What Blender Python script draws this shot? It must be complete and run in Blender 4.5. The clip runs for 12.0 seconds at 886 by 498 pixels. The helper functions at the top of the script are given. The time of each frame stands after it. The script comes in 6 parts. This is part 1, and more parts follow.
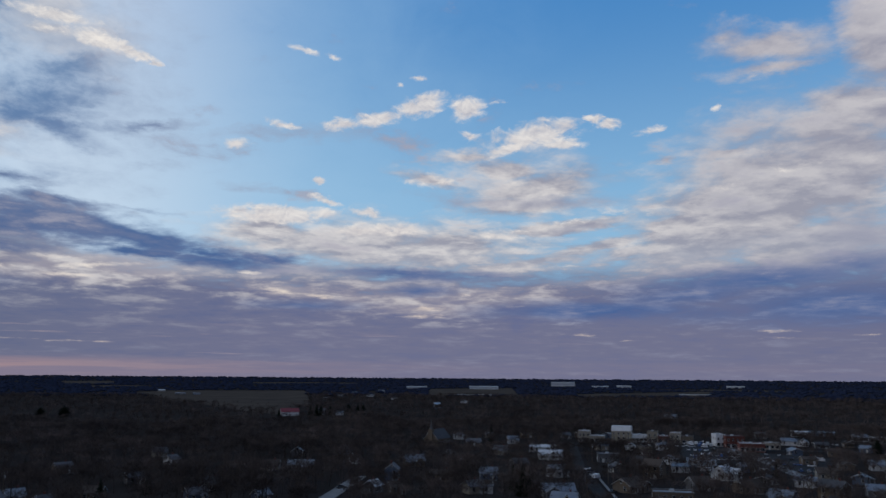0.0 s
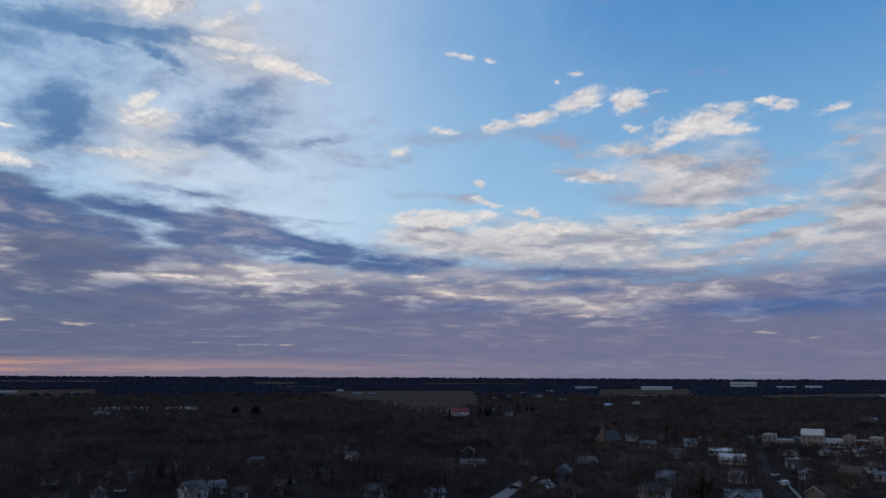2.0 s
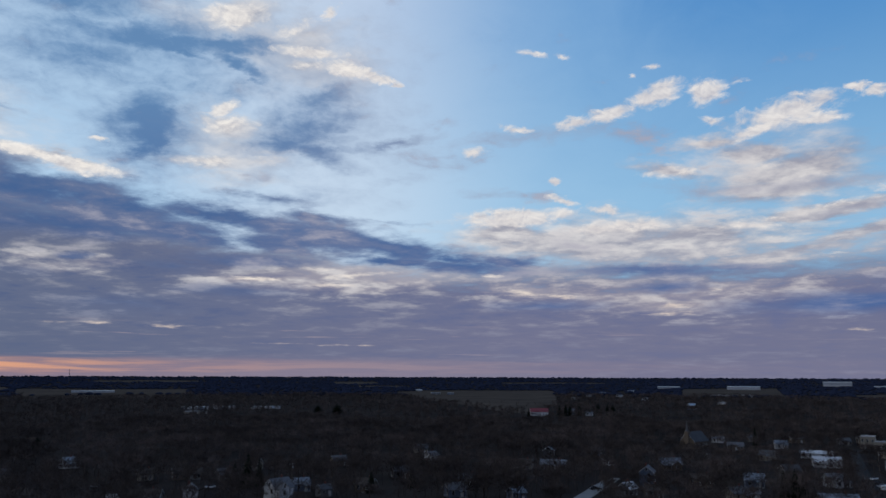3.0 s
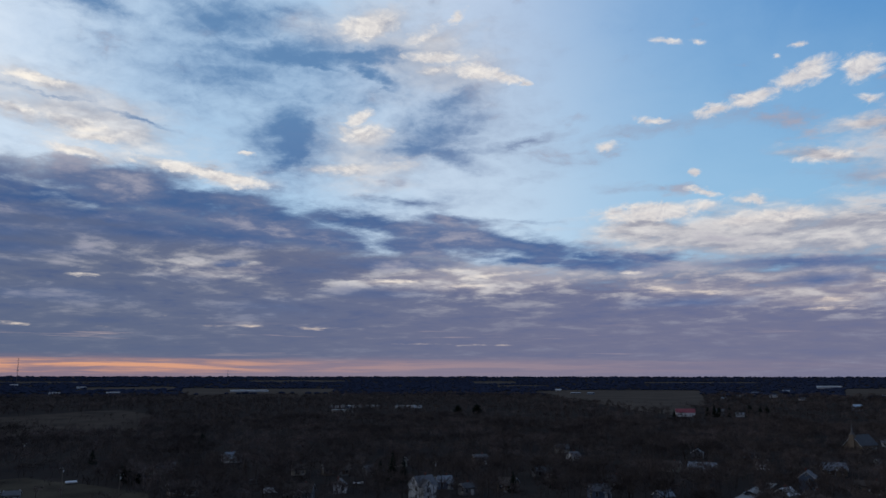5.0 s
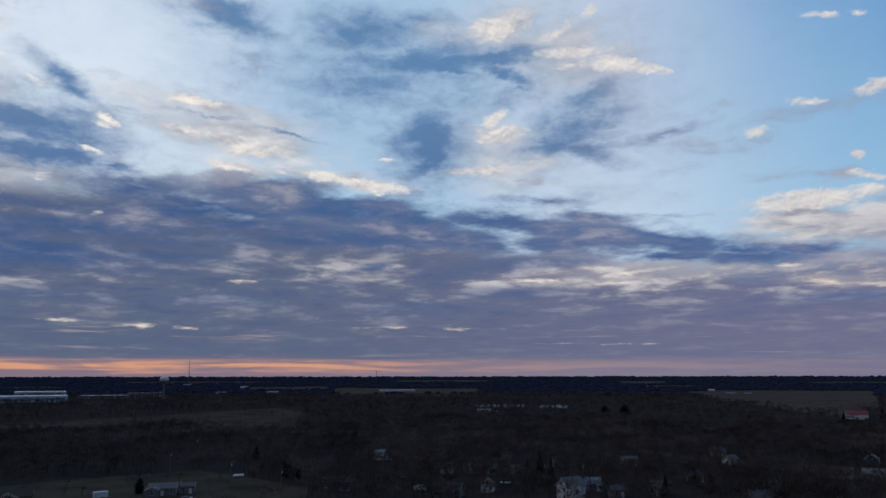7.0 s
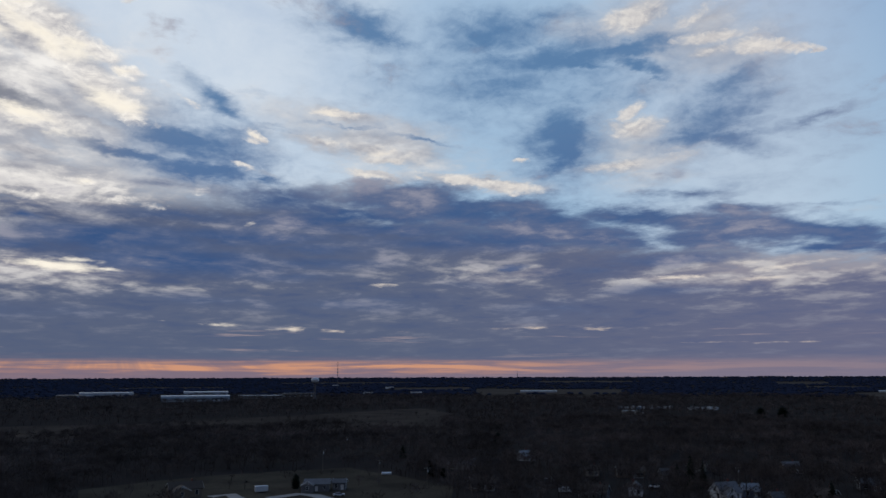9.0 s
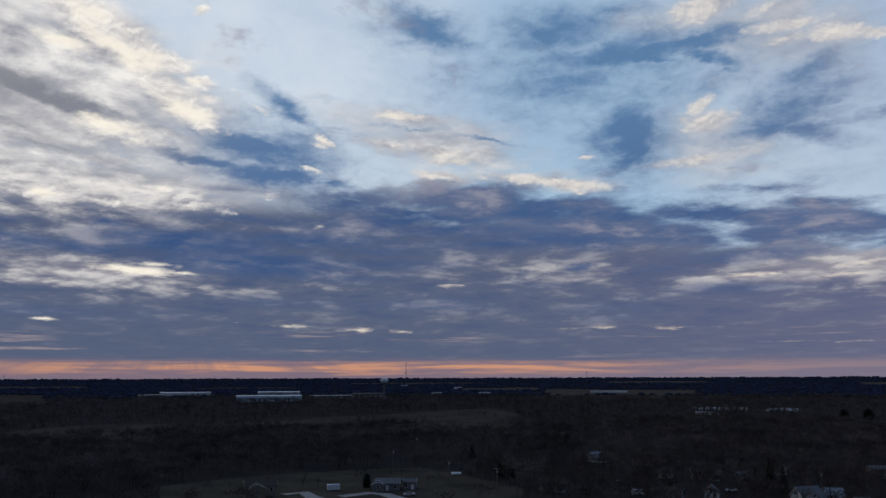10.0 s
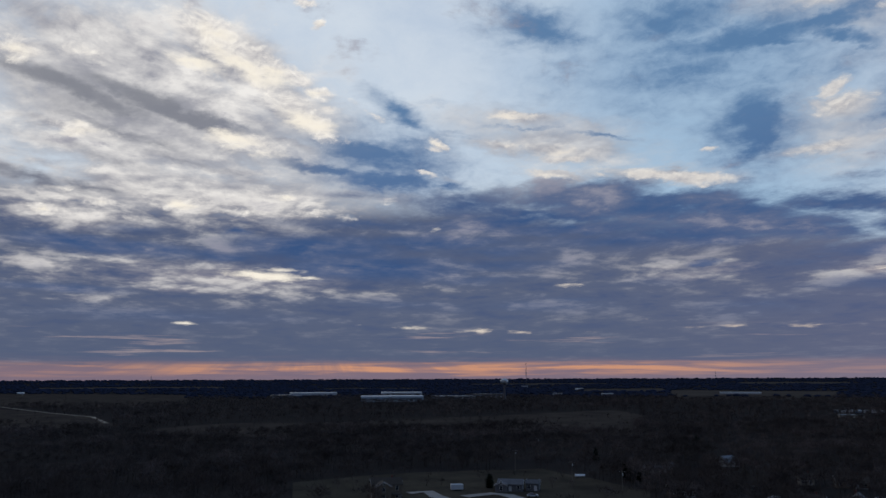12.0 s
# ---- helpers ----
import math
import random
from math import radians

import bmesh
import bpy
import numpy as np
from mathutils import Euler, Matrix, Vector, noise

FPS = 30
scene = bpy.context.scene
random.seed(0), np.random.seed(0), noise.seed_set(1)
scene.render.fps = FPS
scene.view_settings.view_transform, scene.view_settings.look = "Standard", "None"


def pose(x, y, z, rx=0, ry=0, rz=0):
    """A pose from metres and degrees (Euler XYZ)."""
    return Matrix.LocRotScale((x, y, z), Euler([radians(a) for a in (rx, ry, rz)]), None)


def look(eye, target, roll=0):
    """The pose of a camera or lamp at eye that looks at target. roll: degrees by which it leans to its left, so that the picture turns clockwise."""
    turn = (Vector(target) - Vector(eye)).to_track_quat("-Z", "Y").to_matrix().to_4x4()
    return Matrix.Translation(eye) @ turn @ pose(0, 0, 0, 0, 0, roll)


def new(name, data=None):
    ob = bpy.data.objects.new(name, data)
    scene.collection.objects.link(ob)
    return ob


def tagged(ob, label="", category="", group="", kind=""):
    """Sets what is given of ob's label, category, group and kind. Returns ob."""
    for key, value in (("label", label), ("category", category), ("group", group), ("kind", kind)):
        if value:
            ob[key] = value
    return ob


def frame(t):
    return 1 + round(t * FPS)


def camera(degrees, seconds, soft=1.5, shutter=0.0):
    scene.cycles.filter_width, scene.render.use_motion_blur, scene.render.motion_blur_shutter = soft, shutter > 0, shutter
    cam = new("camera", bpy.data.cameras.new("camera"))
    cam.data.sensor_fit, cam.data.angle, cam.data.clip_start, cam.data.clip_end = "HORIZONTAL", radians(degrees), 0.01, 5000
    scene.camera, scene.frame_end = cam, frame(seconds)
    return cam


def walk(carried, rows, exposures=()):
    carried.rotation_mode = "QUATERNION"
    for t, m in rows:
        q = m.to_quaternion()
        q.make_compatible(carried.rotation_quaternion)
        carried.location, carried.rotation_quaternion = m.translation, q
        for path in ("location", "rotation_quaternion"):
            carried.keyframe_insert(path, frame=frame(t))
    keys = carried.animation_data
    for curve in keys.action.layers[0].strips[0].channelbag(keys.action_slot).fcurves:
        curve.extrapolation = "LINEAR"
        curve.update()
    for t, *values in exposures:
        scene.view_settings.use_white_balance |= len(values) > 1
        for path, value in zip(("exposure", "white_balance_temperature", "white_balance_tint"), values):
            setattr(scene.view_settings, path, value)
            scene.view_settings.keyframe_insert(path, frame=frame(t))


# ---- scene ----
# ---------------------------------------------------------------- camera
EYE = 48.0
cam = camera(60.93, 12.0)
# seconds, yaw to the left, pitch up, roll (degrees): the drone hovers and turns
TURNS = [
    (0.0, 0.00, 9.72, -0.43), (0.2, 1.90, 9.72, -0.42), (0.4, 3.80, 9.72, -0.41), (0.5, 4.29, 9.72, -0.40), (0.7, 5.20, 9.72, -0.39), (1.0, 6.78, 9.71, -0.37), (1.5, 9.62, 9.70, -0.32),
    (2.0, 12.53, 9.68, -0.27), (2.5, 15.48, 9.66, -0.22), (3.0, 18.37, 9.64, -0.19), (5.0, 28.72, 9.59, -0.05),
    (5.5, 31.44, 9.58, -0.02), (6.0, 34.13, 9.58, 0.02), (6.5, 36.84, 9.58, 0.04), (7.0, 39.48, 9.58, 0.06),
    (9.0, 50.01, 9.65, 0.17), (9.5, 52.59, 9.67, 0.18), (10.0, 55.11, 9.69, 0.18), (10.5, 57.62, 9.71, 0.18),
    (11.0, 60.13, 9.72, 0.19), (11.5, 62.39, 9.75, 0.20), (12.0, 64.09, 9.77, 0.21),
]
walk(cam, [(t, pose(0, 0, EYE, 90 + pitch, roll, yaw)) for t, yaw, pitch, roll in TURNS],
     [(0.0, 0.03), (3.0, 0.09), (5.5, 0.06), (7.0, 0.0), (9.0, -0.13), (12.0, -0.18)])

# ---------------------------------------------------------------- sky and sun
# An evening sky: clear blue with sunlit cream cloud, slate-blue shaded cloud and a mauve deck down to an orange horizon.
SUN_BEARING, SUN_HEIGHT = -84.0, 12.0   # degrees to the right of the first view, degrees up

world = bpy.data.worlds.new("evening_sky")
scene.world = world
world.use_nodes = True
wt = world.node_tree
wt.nodes.clear()


def wnode(kind):
    return wt.nodes.new(kind)


def wput(socket, value):
    if isinstance(value, bpy.types.NodeSocket):
        wt.links.new(value, socket)
    else:
        socket.default_value = value


def wm(op, a, b=0.0, c=0.0, clamp=False):
    n = wnode("ShaderNodeMath")
    n.operation, n.use_clamp = op, clamp
    for socket, value in zip(n.inputs, (a, b, c)):
        wput(socket, value)
    return n.outputs[0]


def wv(op, a, b=(0, 0, 0)):
    n = wnode("ShaderNodeVectorMath")
    n.operation = op
    wput(n.inputs[0], a)
    wput(n.inputs[1], b)
    return n.outputs[0]


def ramp(value, lo, hi, a=0.0, b=1.0, smooth=True):
    n = wnode("ShaderNodeMapRange")
    n.interpolation_type = "SMOOTHSTEP" if smooth else "LINEAR"
    for socket, v in zip(n.inputs, (value, lo, hi, a, b)):
        wput(socket, v)
    return n.outputs[0]


def wmix(factor, a, b):
    n = wnode("ShaderNodeMix")
    n.data_type = "RGBA"
    wput(n.inputs[0], factor)
    wput(n.inputs[6], a if isinstance(a, bpy.types.NodeSocket) else (*a, 1))
    wput(n.inputs[7], b if isinstance(b, bpy.types.NodeSocket) else (*b, 1))
    return n.outputs[2]


def wnoise(vector, scale, detail, rough=0.55, distort=0.0, colour=False):
    n = wnode("ShaderNodeTexNoise")
    wput(n.inputs["Vector"], vector)
    for key, v in (("Scale", scale), ("Detail", detail), ("Roughness", rough), ("Distortion", distort)):
        n.inputs[key].default_value = v
    return n.outputs["Color" if colour else "Fac"]


way = wnode("ShaderNodeTexCoord").outputs["Generated"]
split = wnode("ShaderNodeSeparateXYZ")
wput(split.inputs[0], way)
wx, wy, wz = split.outputs
bearing = wm("MULTIPLY", wm("ARCTAN2", wx, wy), 57.29578)          # degrees to the right
height = wm("MULTIPLY", wm("ARCSINE", wz), 57.29578)               # degrees up
# the cloud layer seen in perspective: a plane overhead that runs to the horizon
lift = wm("ADD", wm("MAXIMUM", wz, 0.0), 0.13)
deck = wnode("ShaderNodeCombineXYZ")
wput(deck.inputs[0], wm("DIVIDE", wx, lift))
wput(deck.inputs[1], wm("DIVIDE", wy, lift))
deck = deck.outputs[0]
grain = wnoise(deck, 3.1, 9.0, 0.56, 0.30)
grain_up = wnoise(wv("MULTIPLY", deck, (0.972, 0.972, 1)), 3.1, 7.0, 0.56, 0.30)
curds = wnoise(wv("ADD", deck, (7.3, 2.1, 0)), 8.0, 7.0, 0.60, 0.25)
relief = wm("SUBTRACT", grain, grain_up)
band = wnode("ShaderNodeCombineXYZ")
wput(band.inputs[0], wm("MULTIPLY", bearing, 0.075))
wput(band.inputs[1], wm("MULTIPLY", wm("LOGARITHM", wm("ADD", wm("MAXIMUM", height, 0.0), 3.5), 2.71828), 3.2))
wisps = wnoise(band.outputs[0], 1.6, 10.0, 0.66, 0.30)
threads = wnode("ShaderNodeCombineXYZ")
wput(threads.inputs[0], wm("MULTIPLY", bearing, 0.16))
wput(threads.inputs[1], wm("MULTIPLY_ADD", bearing, 0.02, wm("MULTIPLY", wm("LOGARITHM", wm("ADD", wm("MAXIMUM", height, 0.0), 3.0), 2.71828), 9.0)))
fine = wnoise(threads.outputs[0], 1.0, 9.0, 0.64, 0.45)
fine = wm("MULTIPLY_ADD", wm("SUBTRACT", fine, 0.5), ramp(height, 2.5, 11.0, 0.40, 1.0), 0.5)      # calmer down in the haze
streaks = wm("ADD", wm("MULTIPLY_ADD", grain, 0.34, wm("MULTIPLY", curds, 0.16)), wm("MULTIPLY_ADD", wisps, 0.28, wm("MULTIPLY", fine, 0.22)))
# billows: small rounded heads, taller than the sheets are
angle = wnode("ShaderNodeCombineXYZ")
wput(angle.inputs[0], bearing)
wput(angle.inputs[1], wm("MULTIPLY", height, 1.7))
angle = angle.outputs[0]
billow = wnoise(angle, 0.62, 8.0, 0.62, 0.5)
billow_up = wnoise(wv("ADD", angle, (-0.12, 0.42, 0)), 0.62, 6.0, 0.62, 0.5)
heads_lit = wm("SUBTRACT", billow, billow_up)


def warped(noise_colour, right, up):
    """The place in the sky, pushed about by a noise: right in degrees, up a socket or degrees."""
    n, c = wnode("ShaderNodeSeparateXYZ"), wnode("ShaderNodeCombineXYZ")
    wput(n.inputs[0], noise_colour)
    wput(c.inputs[0], wm("MULTIPLY_ADD", wm("SUBTRACT", n.outputs[0], 0.5), right, bearing))
    wput(c.inputs[1], wm("MULTIPLY_ADD", wm("SUBTRACT", n.outputs[1], 0.5), up, height))
    return c.outputs[0]


sheet_place = warped(wnoise(deck, 7.0, 6.0, 0.65, 0.0, colour=True), 3.2, wm("MULTIPLY", height, 0.12))
head_place = warped(wnoise(angle, 0.8, 5.0, 0.62, 0.0, colour=True), 1.7, 0.8)
slit_place = warped(wnoise(deck, 14.0, 5.0, 0.65, 0.0, colour=True), 1.6, wm("MULTIPLY", height, 0.06))


class CloudField:
    """The thickness of one kind of cloud over the sky: soft lobes, 0 outside to 1 in the middle."""

    def __init__(self, spread, place):
        self.lobes, self.total, self.spread, self.place = [], None, spread, place

    def __call__(self, right, up, half_width, half_height, tilt=0.0, amount=1.0):
        self.lobes.append((right, up, half_width * self.spread, half_height * self.spread, radians(tilt), amount))

    def gather(self):
        """Builds the lobes in groups of forty and keeps the thickest at each place."""
        for first in range(0, len(self.lobes), 40):
            tree = bpy.data.node_groups.new("cloud_lobes", "ShaderNodeTree")
            tree.interface.new_socket("Place", in_out="INPUT", socket_type="NodeSocketVector")
            tree.interface.new_socket("Thickness", in_out="OUTPUT", socket_type="NodeSocketFloat")
            place, most = tree.nodes.new("NodeGroupInput").outputs[0], None
            for right, up, wide, tall, turn, amount in self.lobes[first:first + 40]:
                m, g, v = (tree.nodes.new("ShaderNode" + k) for k in ("Mapping", "TexGradient", "Math"))
                m.vector_type, g.gradient_type = "TEXTURE", "SPHERICAL"
                m.inputs["Location"].default_value = (right, up, 0)
                m.inputs["Rotation"].default_value = (0, 0, turn)
                m.inputs["Scale"].default_value = (wide, tall, 1)
                v.operation, v.inputs[1].default_value = "MULTIPLY", amount
                tree.links.new(place, m.inputs["Vector"])
                tree.links.new(m.outputs[0], g.inputs[0])
                tree.links.new(g.outputs["Fac"], v.inputs[0])
                if most is None:
                    most = v.outputs[0]
                else:
                    x = tree.nodes.new("ShaderNodeMath")
                    x.operation = "MAXIMUM"
                    tree.links.new(most, x.inputs[0])
                    tree.links.new(v.outputs[0], x.inputs[1])
                    most = x.outputs[0]
            tree.links.new(most, tree.nodes.new("NodeGroupOutput").inputs[0])
            n = wnode("ShaderNodeGroup")
            n.node_tree = tree
            wput(n.inputs[0], self.place)
            self.total = n.outputs[0] if self.total is None else wm("MAXIMUM", self.total, n.outputs[0])


# sunlit sheets, crisp sunlit heads, thin shaded cloud, the deep blue bars of the deck, and breaks with the sun behind
cream, puff, slate, dark, bright = CloudField(2.0, sheet_place), CloudField(1.9, head_place), CloudField(2.0, sheet_place), CloudField(2.0, sheet_place), CloudField(1.9, slit_place)
cream(22.6, 11.6, 7.11, 2.97, 8, 1)
cream(28.3, 14.2, 4.14, 3.77, 35, 1)
cream(30.8, 17.9, 1.50, 3.62, 80, 1)
cream(31.7, 22.4, 1.99, 2.79, 0, 1)
cream(19.5, 9.8, 5.05, 1.82, 10, 1)
cream(17.6, 11.1, 2.79, 1.06, 15, 1)
cream(26.2, 9.4, 5.28, 2.12, 0, 0.9)
cream(24.1, 23.1, 3.81, 0.97, -5, 0.75)
cream(21.5, 24.0, 1.79, 0.83, 0, 0.6)
cream(24.8, 21.5, 3.37, 0.45, 0, 0.6)
cream(17.0, 16.0, 1.14, 0.41, 0, 0.6)
cream(21.4, 15.9, 2.32, 0.48, 0, 0.7)
cream(8.1, 14.4, 5.20, 1.27, 5, 0.85)
cream(6.3, 13.0, 4.13, 0.68, 0, 0.8)
cream(9.3, 11.3, 4.70, 0.51, 6, 0.9)
cream(1.9, 16.6, 2.22, 0.51, 0, 0.7)
cream(-1.2, 15.0, 2.66, 0.51, -12, 0.7)
cream(5.0, 15.7, 2.64, 0.76, 0, 0.8)
cream(12.8, 15.9, 2.11, 0.29, 0, 0.4)
cream(-13.6, 10.7, 2.90, 0.92, 0, 0.9)
cream(-9.8, 9.9, 4.66, 1.10, 0, 0.85)
cream(-5.5, 10.2, 3.46, 1.11, 0, 0.9)
cream(0.6, 10.1, 3.49, 0.86, 0, 0.95)
cream(-1.6, 9.2, 6.53, 0.95, 0, 0.85)
cream(11.4, 9.7, 4.19, 0.51, 10, 0.9)
cream(7.1, 8.7, 7.71, 0.51, 6, 0.8)
cream(-11.3, 6.3, 3.32, 0.50, -5, 0.8)
cream(-7.1, 6.0, 3.82, 0.47, 0, 0.65)
cream(-1.1, 5.2, 4.73, 0.60, 0, 0.75)
cream(3.2, 6.3, 3.87, 0.77, 0, 0.6)
cream(7.5, 4.6, 4.22, 0.51, 0, 0.45)
cream(13.4, 8.8, 6.59, 0.46, 6, 0.6)
cream(12.6, 7.1, 6.60, 0.46, 0, 0.5)
cream(-8.0, 7.9, 5.11, 0.51, 0, 0.5)
cream(16.6, 7.8, 4.78, 0.58, 5, 0.5)
puff(7.3, 18.3, 3.17, 0.83, 8, 1)
puff(5.0, 17.3, 1.68, 0.42, 15, 1)
puff(9.0, 17.5, 1.74, 0.42, 0, 0.8)
puff(11.6, 19.3, 0.60, 0.33, -20, 0.95)
puff(12.9, 18.7, 0.77, 0.37, 0, 0.9)
puff(15.8, 18.1, 1.04, 0.36, 5, 0.65)
puff(-1.9, 20.5, 1.62, 0.70, 15, 1)
puff(-5.3, 19.4, 1.60, 0.42, 5, 1)
puff(-8.1, 18.9, 1.32, 0.41, 5, 0.9)
puff(1.8, 20.3, 1.13, 0.83, 10, 1)
puff(1.9, 18.2, 0.72, 0.38, 0, 0.75)
puff(4.2, 20.7, 0.90, 0.21, 0, 0.5)
puff(-2.2, 22.4, 0.59, 0.20, 0, 0.7)
puff(-3.5, 21.9, 0.36, 0.16, 0, 0.6)
puff(-11.2, 24.0, 1.41, 0.24, -12, 0.6)
puff(-9.0, 23.7, 0.71, 0.20, -12, 0.7)
puff(-12.7, 18.6, 1.11, 0.29, -10, 0.75)
puff(-16.0, 17.0, 0.99, 0.33, 10, 0.75)
puff(-9.7, 14.6, 0.56, 0.25, 10, 0.95)
puff(-9.0, 13.2, 1.03, 0.25, -15, 0.9)
puff(-6.2, 12.4, 1.22, 0.34, -8, 0.85)
puff(20.7, 19.3, 0.32, 0.20, 0, 0.5)
puff(-12.8, 12.0, 3.68, 0.67, 2, 1)
puff(-15.3, 12.1, 1.23, 0.37, 0, 0.9)
puff(-4.2, 11.2, 2.40, 0.43, 0, 0.8)
puff(-6.4, 11.0, 1.73, 0.34, 0, 0.8)
puff(4.1, 10.7, 1.74, 0.30, 0, 0.7)
puff(-0.3, 15.0, 1.77, 0.26, -12, 0.5)
puff(-2.1, 14.7, 1.77, 0.26, -10, 0.5)
puff(9.3, 11.6, 2.14, 0.21, 6, 0.5)
puff(13.5, 12.3, 2.08, 0.25, -8, 0.5)
puff(5.9, 11.1, 2.17, 0.26, 0, 0.6)
puff(21.6, 13.6, 3.44, 0.64, 8, 0.35)
puff(26.2, 14.8, 2.87, 0.54, 12, 0.35)
slate(-14.6, 13.9, 2.49, 0.37, -3, 0.35)
slate(-10.1, 18.0, 3.47, 0.50, 2, 0.4)
slate(1.0, 13.4, 3.09, 0.51, -8, 0.5)
slate(29.4, 9.5, 2.65, 1.69, 0, 0.6)
slate(9.3, 13.2, 3.86, 0.38, 0, 0.6)
slate(10.6, 11.3, 2.96, 0.25, 8, 0.5)
slate(-3.9, 17.8, 2.67, 0.42, 0, 0.3)
slate(28.9, 12.9, 2.04, 0.75, 20, 0.3)
slate(24.4, 9.9, 3.26, 0.55, 0, 0.3)
dark(-2.8, 7.8, 6.06, 0.39, -2, 0.75)
dark(-1.9, 6.5, 2.37, 0.39, 0, 0.7)
dark(23.1, 7.0, 8.06, 0.79, 2, 0.75)
dark(27.6, 5.1, 6.77, 1.36, 0, 0.75)
dark(11.3, 5.0, 7.03, 0.59, 0, 0.85)
dark(18.5, 6.1, 5.82, 0.73, 5, 0.65)
dark(6.2, 5.3, 3.40, 0.38, 0, 0.5)
dark(-10.4, 5.3, 3.75, 0.38, 0, 0.6)
dark(19.2, 4.7, 7.66, 0.72, 0, 0.5)
dark(29.1, 7.6, 2.98, 0.75, 0, 0.6)
dark(-17.1, 8.3, 3.97, 0.49, -3, 0.9)
dark(-13.5, 8.6, 2.88, 0.38, 0, 0.9)
dark(2.8, 7.6, 3.89, 0.26, 0, 0.5)
bright(-12.5, 6.3, 1.23, 0.21, -5, 0.8)
bright(-9.6, 6.0, 1.17, 0.17, -5, 0.8)
bright(-14.7, 7.6, 0.81, 0.12, 0, 0.7)
bright(-1.1, 5.2, 1.72, 0.21, 0, 0.6)
bright(-1.9, 4.6, 1.72, 0.17, 0, 0.7)
bright(-14.5, 12.4, 1.44, 0.17, 0, 0.6)
bright(10.0, 3.2, 1.24, 0.13, 0, 0.55)
bright(13.6, 2.8, 1.01, 0.16, 0, 0.35)
bright(23.8, 3.4, 1.61, 0.12, 0, 0.55)
bright(23.6, 2.9, 1.44, 0.12, 0, 0.5)
bright(29.1, 3.0, 1.14, 0.11, 0, 0.5)
bright(9.2, 8.4, 1.27, 0.13, 0, 0.5)
bright(29.4, 2.5, 0.97, 0.11, 0, 0.35)
bright(1.5, 6.3, 0.86, 0.17, 0, 0.5)
bright(5.4, 5.3, 0.85, 0.13, 0, 0.5)
cream(-34.7, 25.6, 2.96, 1.14, 10, 0.9)
cream(-29.5, 24.9, 2.65, 1.41, 20, 0.75)
cream(-29.4, 22.8, 2.63, 0.88, 0, 0.7)
cream(-33.4, 25.0, 5.13, 1.54, 0, 0.5)
cream(-35.1, 17.8, 2.46, 1.21, 0, 0.8)
cream(-33.1, 18.4, 1.26, 0.81, 0, 0.5)
cream(-35.4, 15.5, 4.06, 0.73, 0, 0.8)
cream(-32.2, 16.4, 2.52, 0.49, 5, 0.6)
cream(-35.0, 14.6, 2.44, 0.49, 0, 0.5)
cream(-46.0, 14.5, 2.62, 0.49, -8, 0.9)
cream(-48.5, 15.0, 1.67, 0.33, -8, 0.8)
cream(-26.3, 7.6, 4.68, 0.55, 8, 1)
cream(-32.6, 7.1, 3.26, 0.25, 3, 1)
cream(-22.9, 7.6, 3.45, 0.47, 3, 0.9)
cream(-28.0, 6.8, 2.52, 0.34, 5, 0.8)
cream(-24.6, 6.6, 2.99, 0.43, 0, 0.6)
cream(-42.3, 7.8, 1.82, 0.39, -5, 0.55)
cream(-47.2, 8.0, 1.67, 0.30, 0, 0.5)
cream(-34.6, 7.6, 3.20, 0.33, 0, 0.4)
cream(-21.2, 7.3, 2.59, 0.43, 0, 0.8)
cream(-38.3, 3.6, 4.55, 0.24, 0, 0.35)
puff(-34.8, 25.9, 2.12, 0.84, 10, 0.95)
puff(-27.6, 26.7, 0.81, 0.43, 30, 0.95)
puff(-30.4, 25.3, 1.75, 0.62, 20, 0.6)
puff(-29.2, 23.8, 2.11, 0.36, 0, 1)
puff(-29.4, 23.0, 1.97, 0.56, 0, 0.6)
puff(-25.9, 22.8, 1.70, 0.48, -10, 1)
puff(-23.8, 22.3, 1.48, 0.29, -12, 0.95)
puff(-22.2, 21.8, 0.54, 0.16, 0, 0.95)
puff(-35.5, 19.2, 0.99, 0.48, 25, 1)
puff(-35.2, 18.2, 2.05, 0.88, 0, 0.8)
puff(-36.2, 15.5, 2.82, 0.40, 3, 0.7)
puff(-32.1, 15.8, 2.10, 0.29, 5, 0.6)
puff(-44.6, 14.4, 1.97, 0.27, -8, 1)
puff(-46.7, 14.5, 1.72, 0.26, -10, 0.7)
puff(-48.5, 14.9, 1.33, 0.18, -10, 0.6)
puff(-43.8, 16.2, 0.66, 0.15, 0, 0.9)
slate(-40.3, 17.5, 2.12, 1.64, -40, 1)
slate(-41.0, 16.0, 1.52, 1.10, 0, 0.9)
slate(-28.4, 18.5, 3.70, 1.16, 20, 0.85)
slate(-28.3, 16.7, 3.37, 0.83, -15, 0.85)
slate(-30.5, 17.4, 2.14, 1.03, 0, 0.9)
slate(-22.2, 17.7, 2.45, 0.38, 10, 0.75)
slate(-24.8, 17.0, 2.64, 0.55, 5, 0.55)
slate(-39.1, 22.9, 3.59, 0.42, -12, 0.95)
slate(-34.6, 22.5, 2.94, 0.59, -18, 0.95)
slate(-42.7, 23.5, 3.42, 0.74, -15, 0.5)
slate(-45.4, 23.4, 2.19, 0.65, -20, 0.35)
slate(-43.1, 18.9, 2.23, 0.42, 0, 0.5)
slate(-40.5, 20.4, 3.49, 0.58, 0, 0.45)
slate(-27.6, 20.4, 3.08, 0.61, 0, 0.5)
slate(-22.1, 14.8, 2.20, 0.34, 5, 0.4)
slate(-29.1, 13.3, 4.26, 0.67, 0, 0.5)
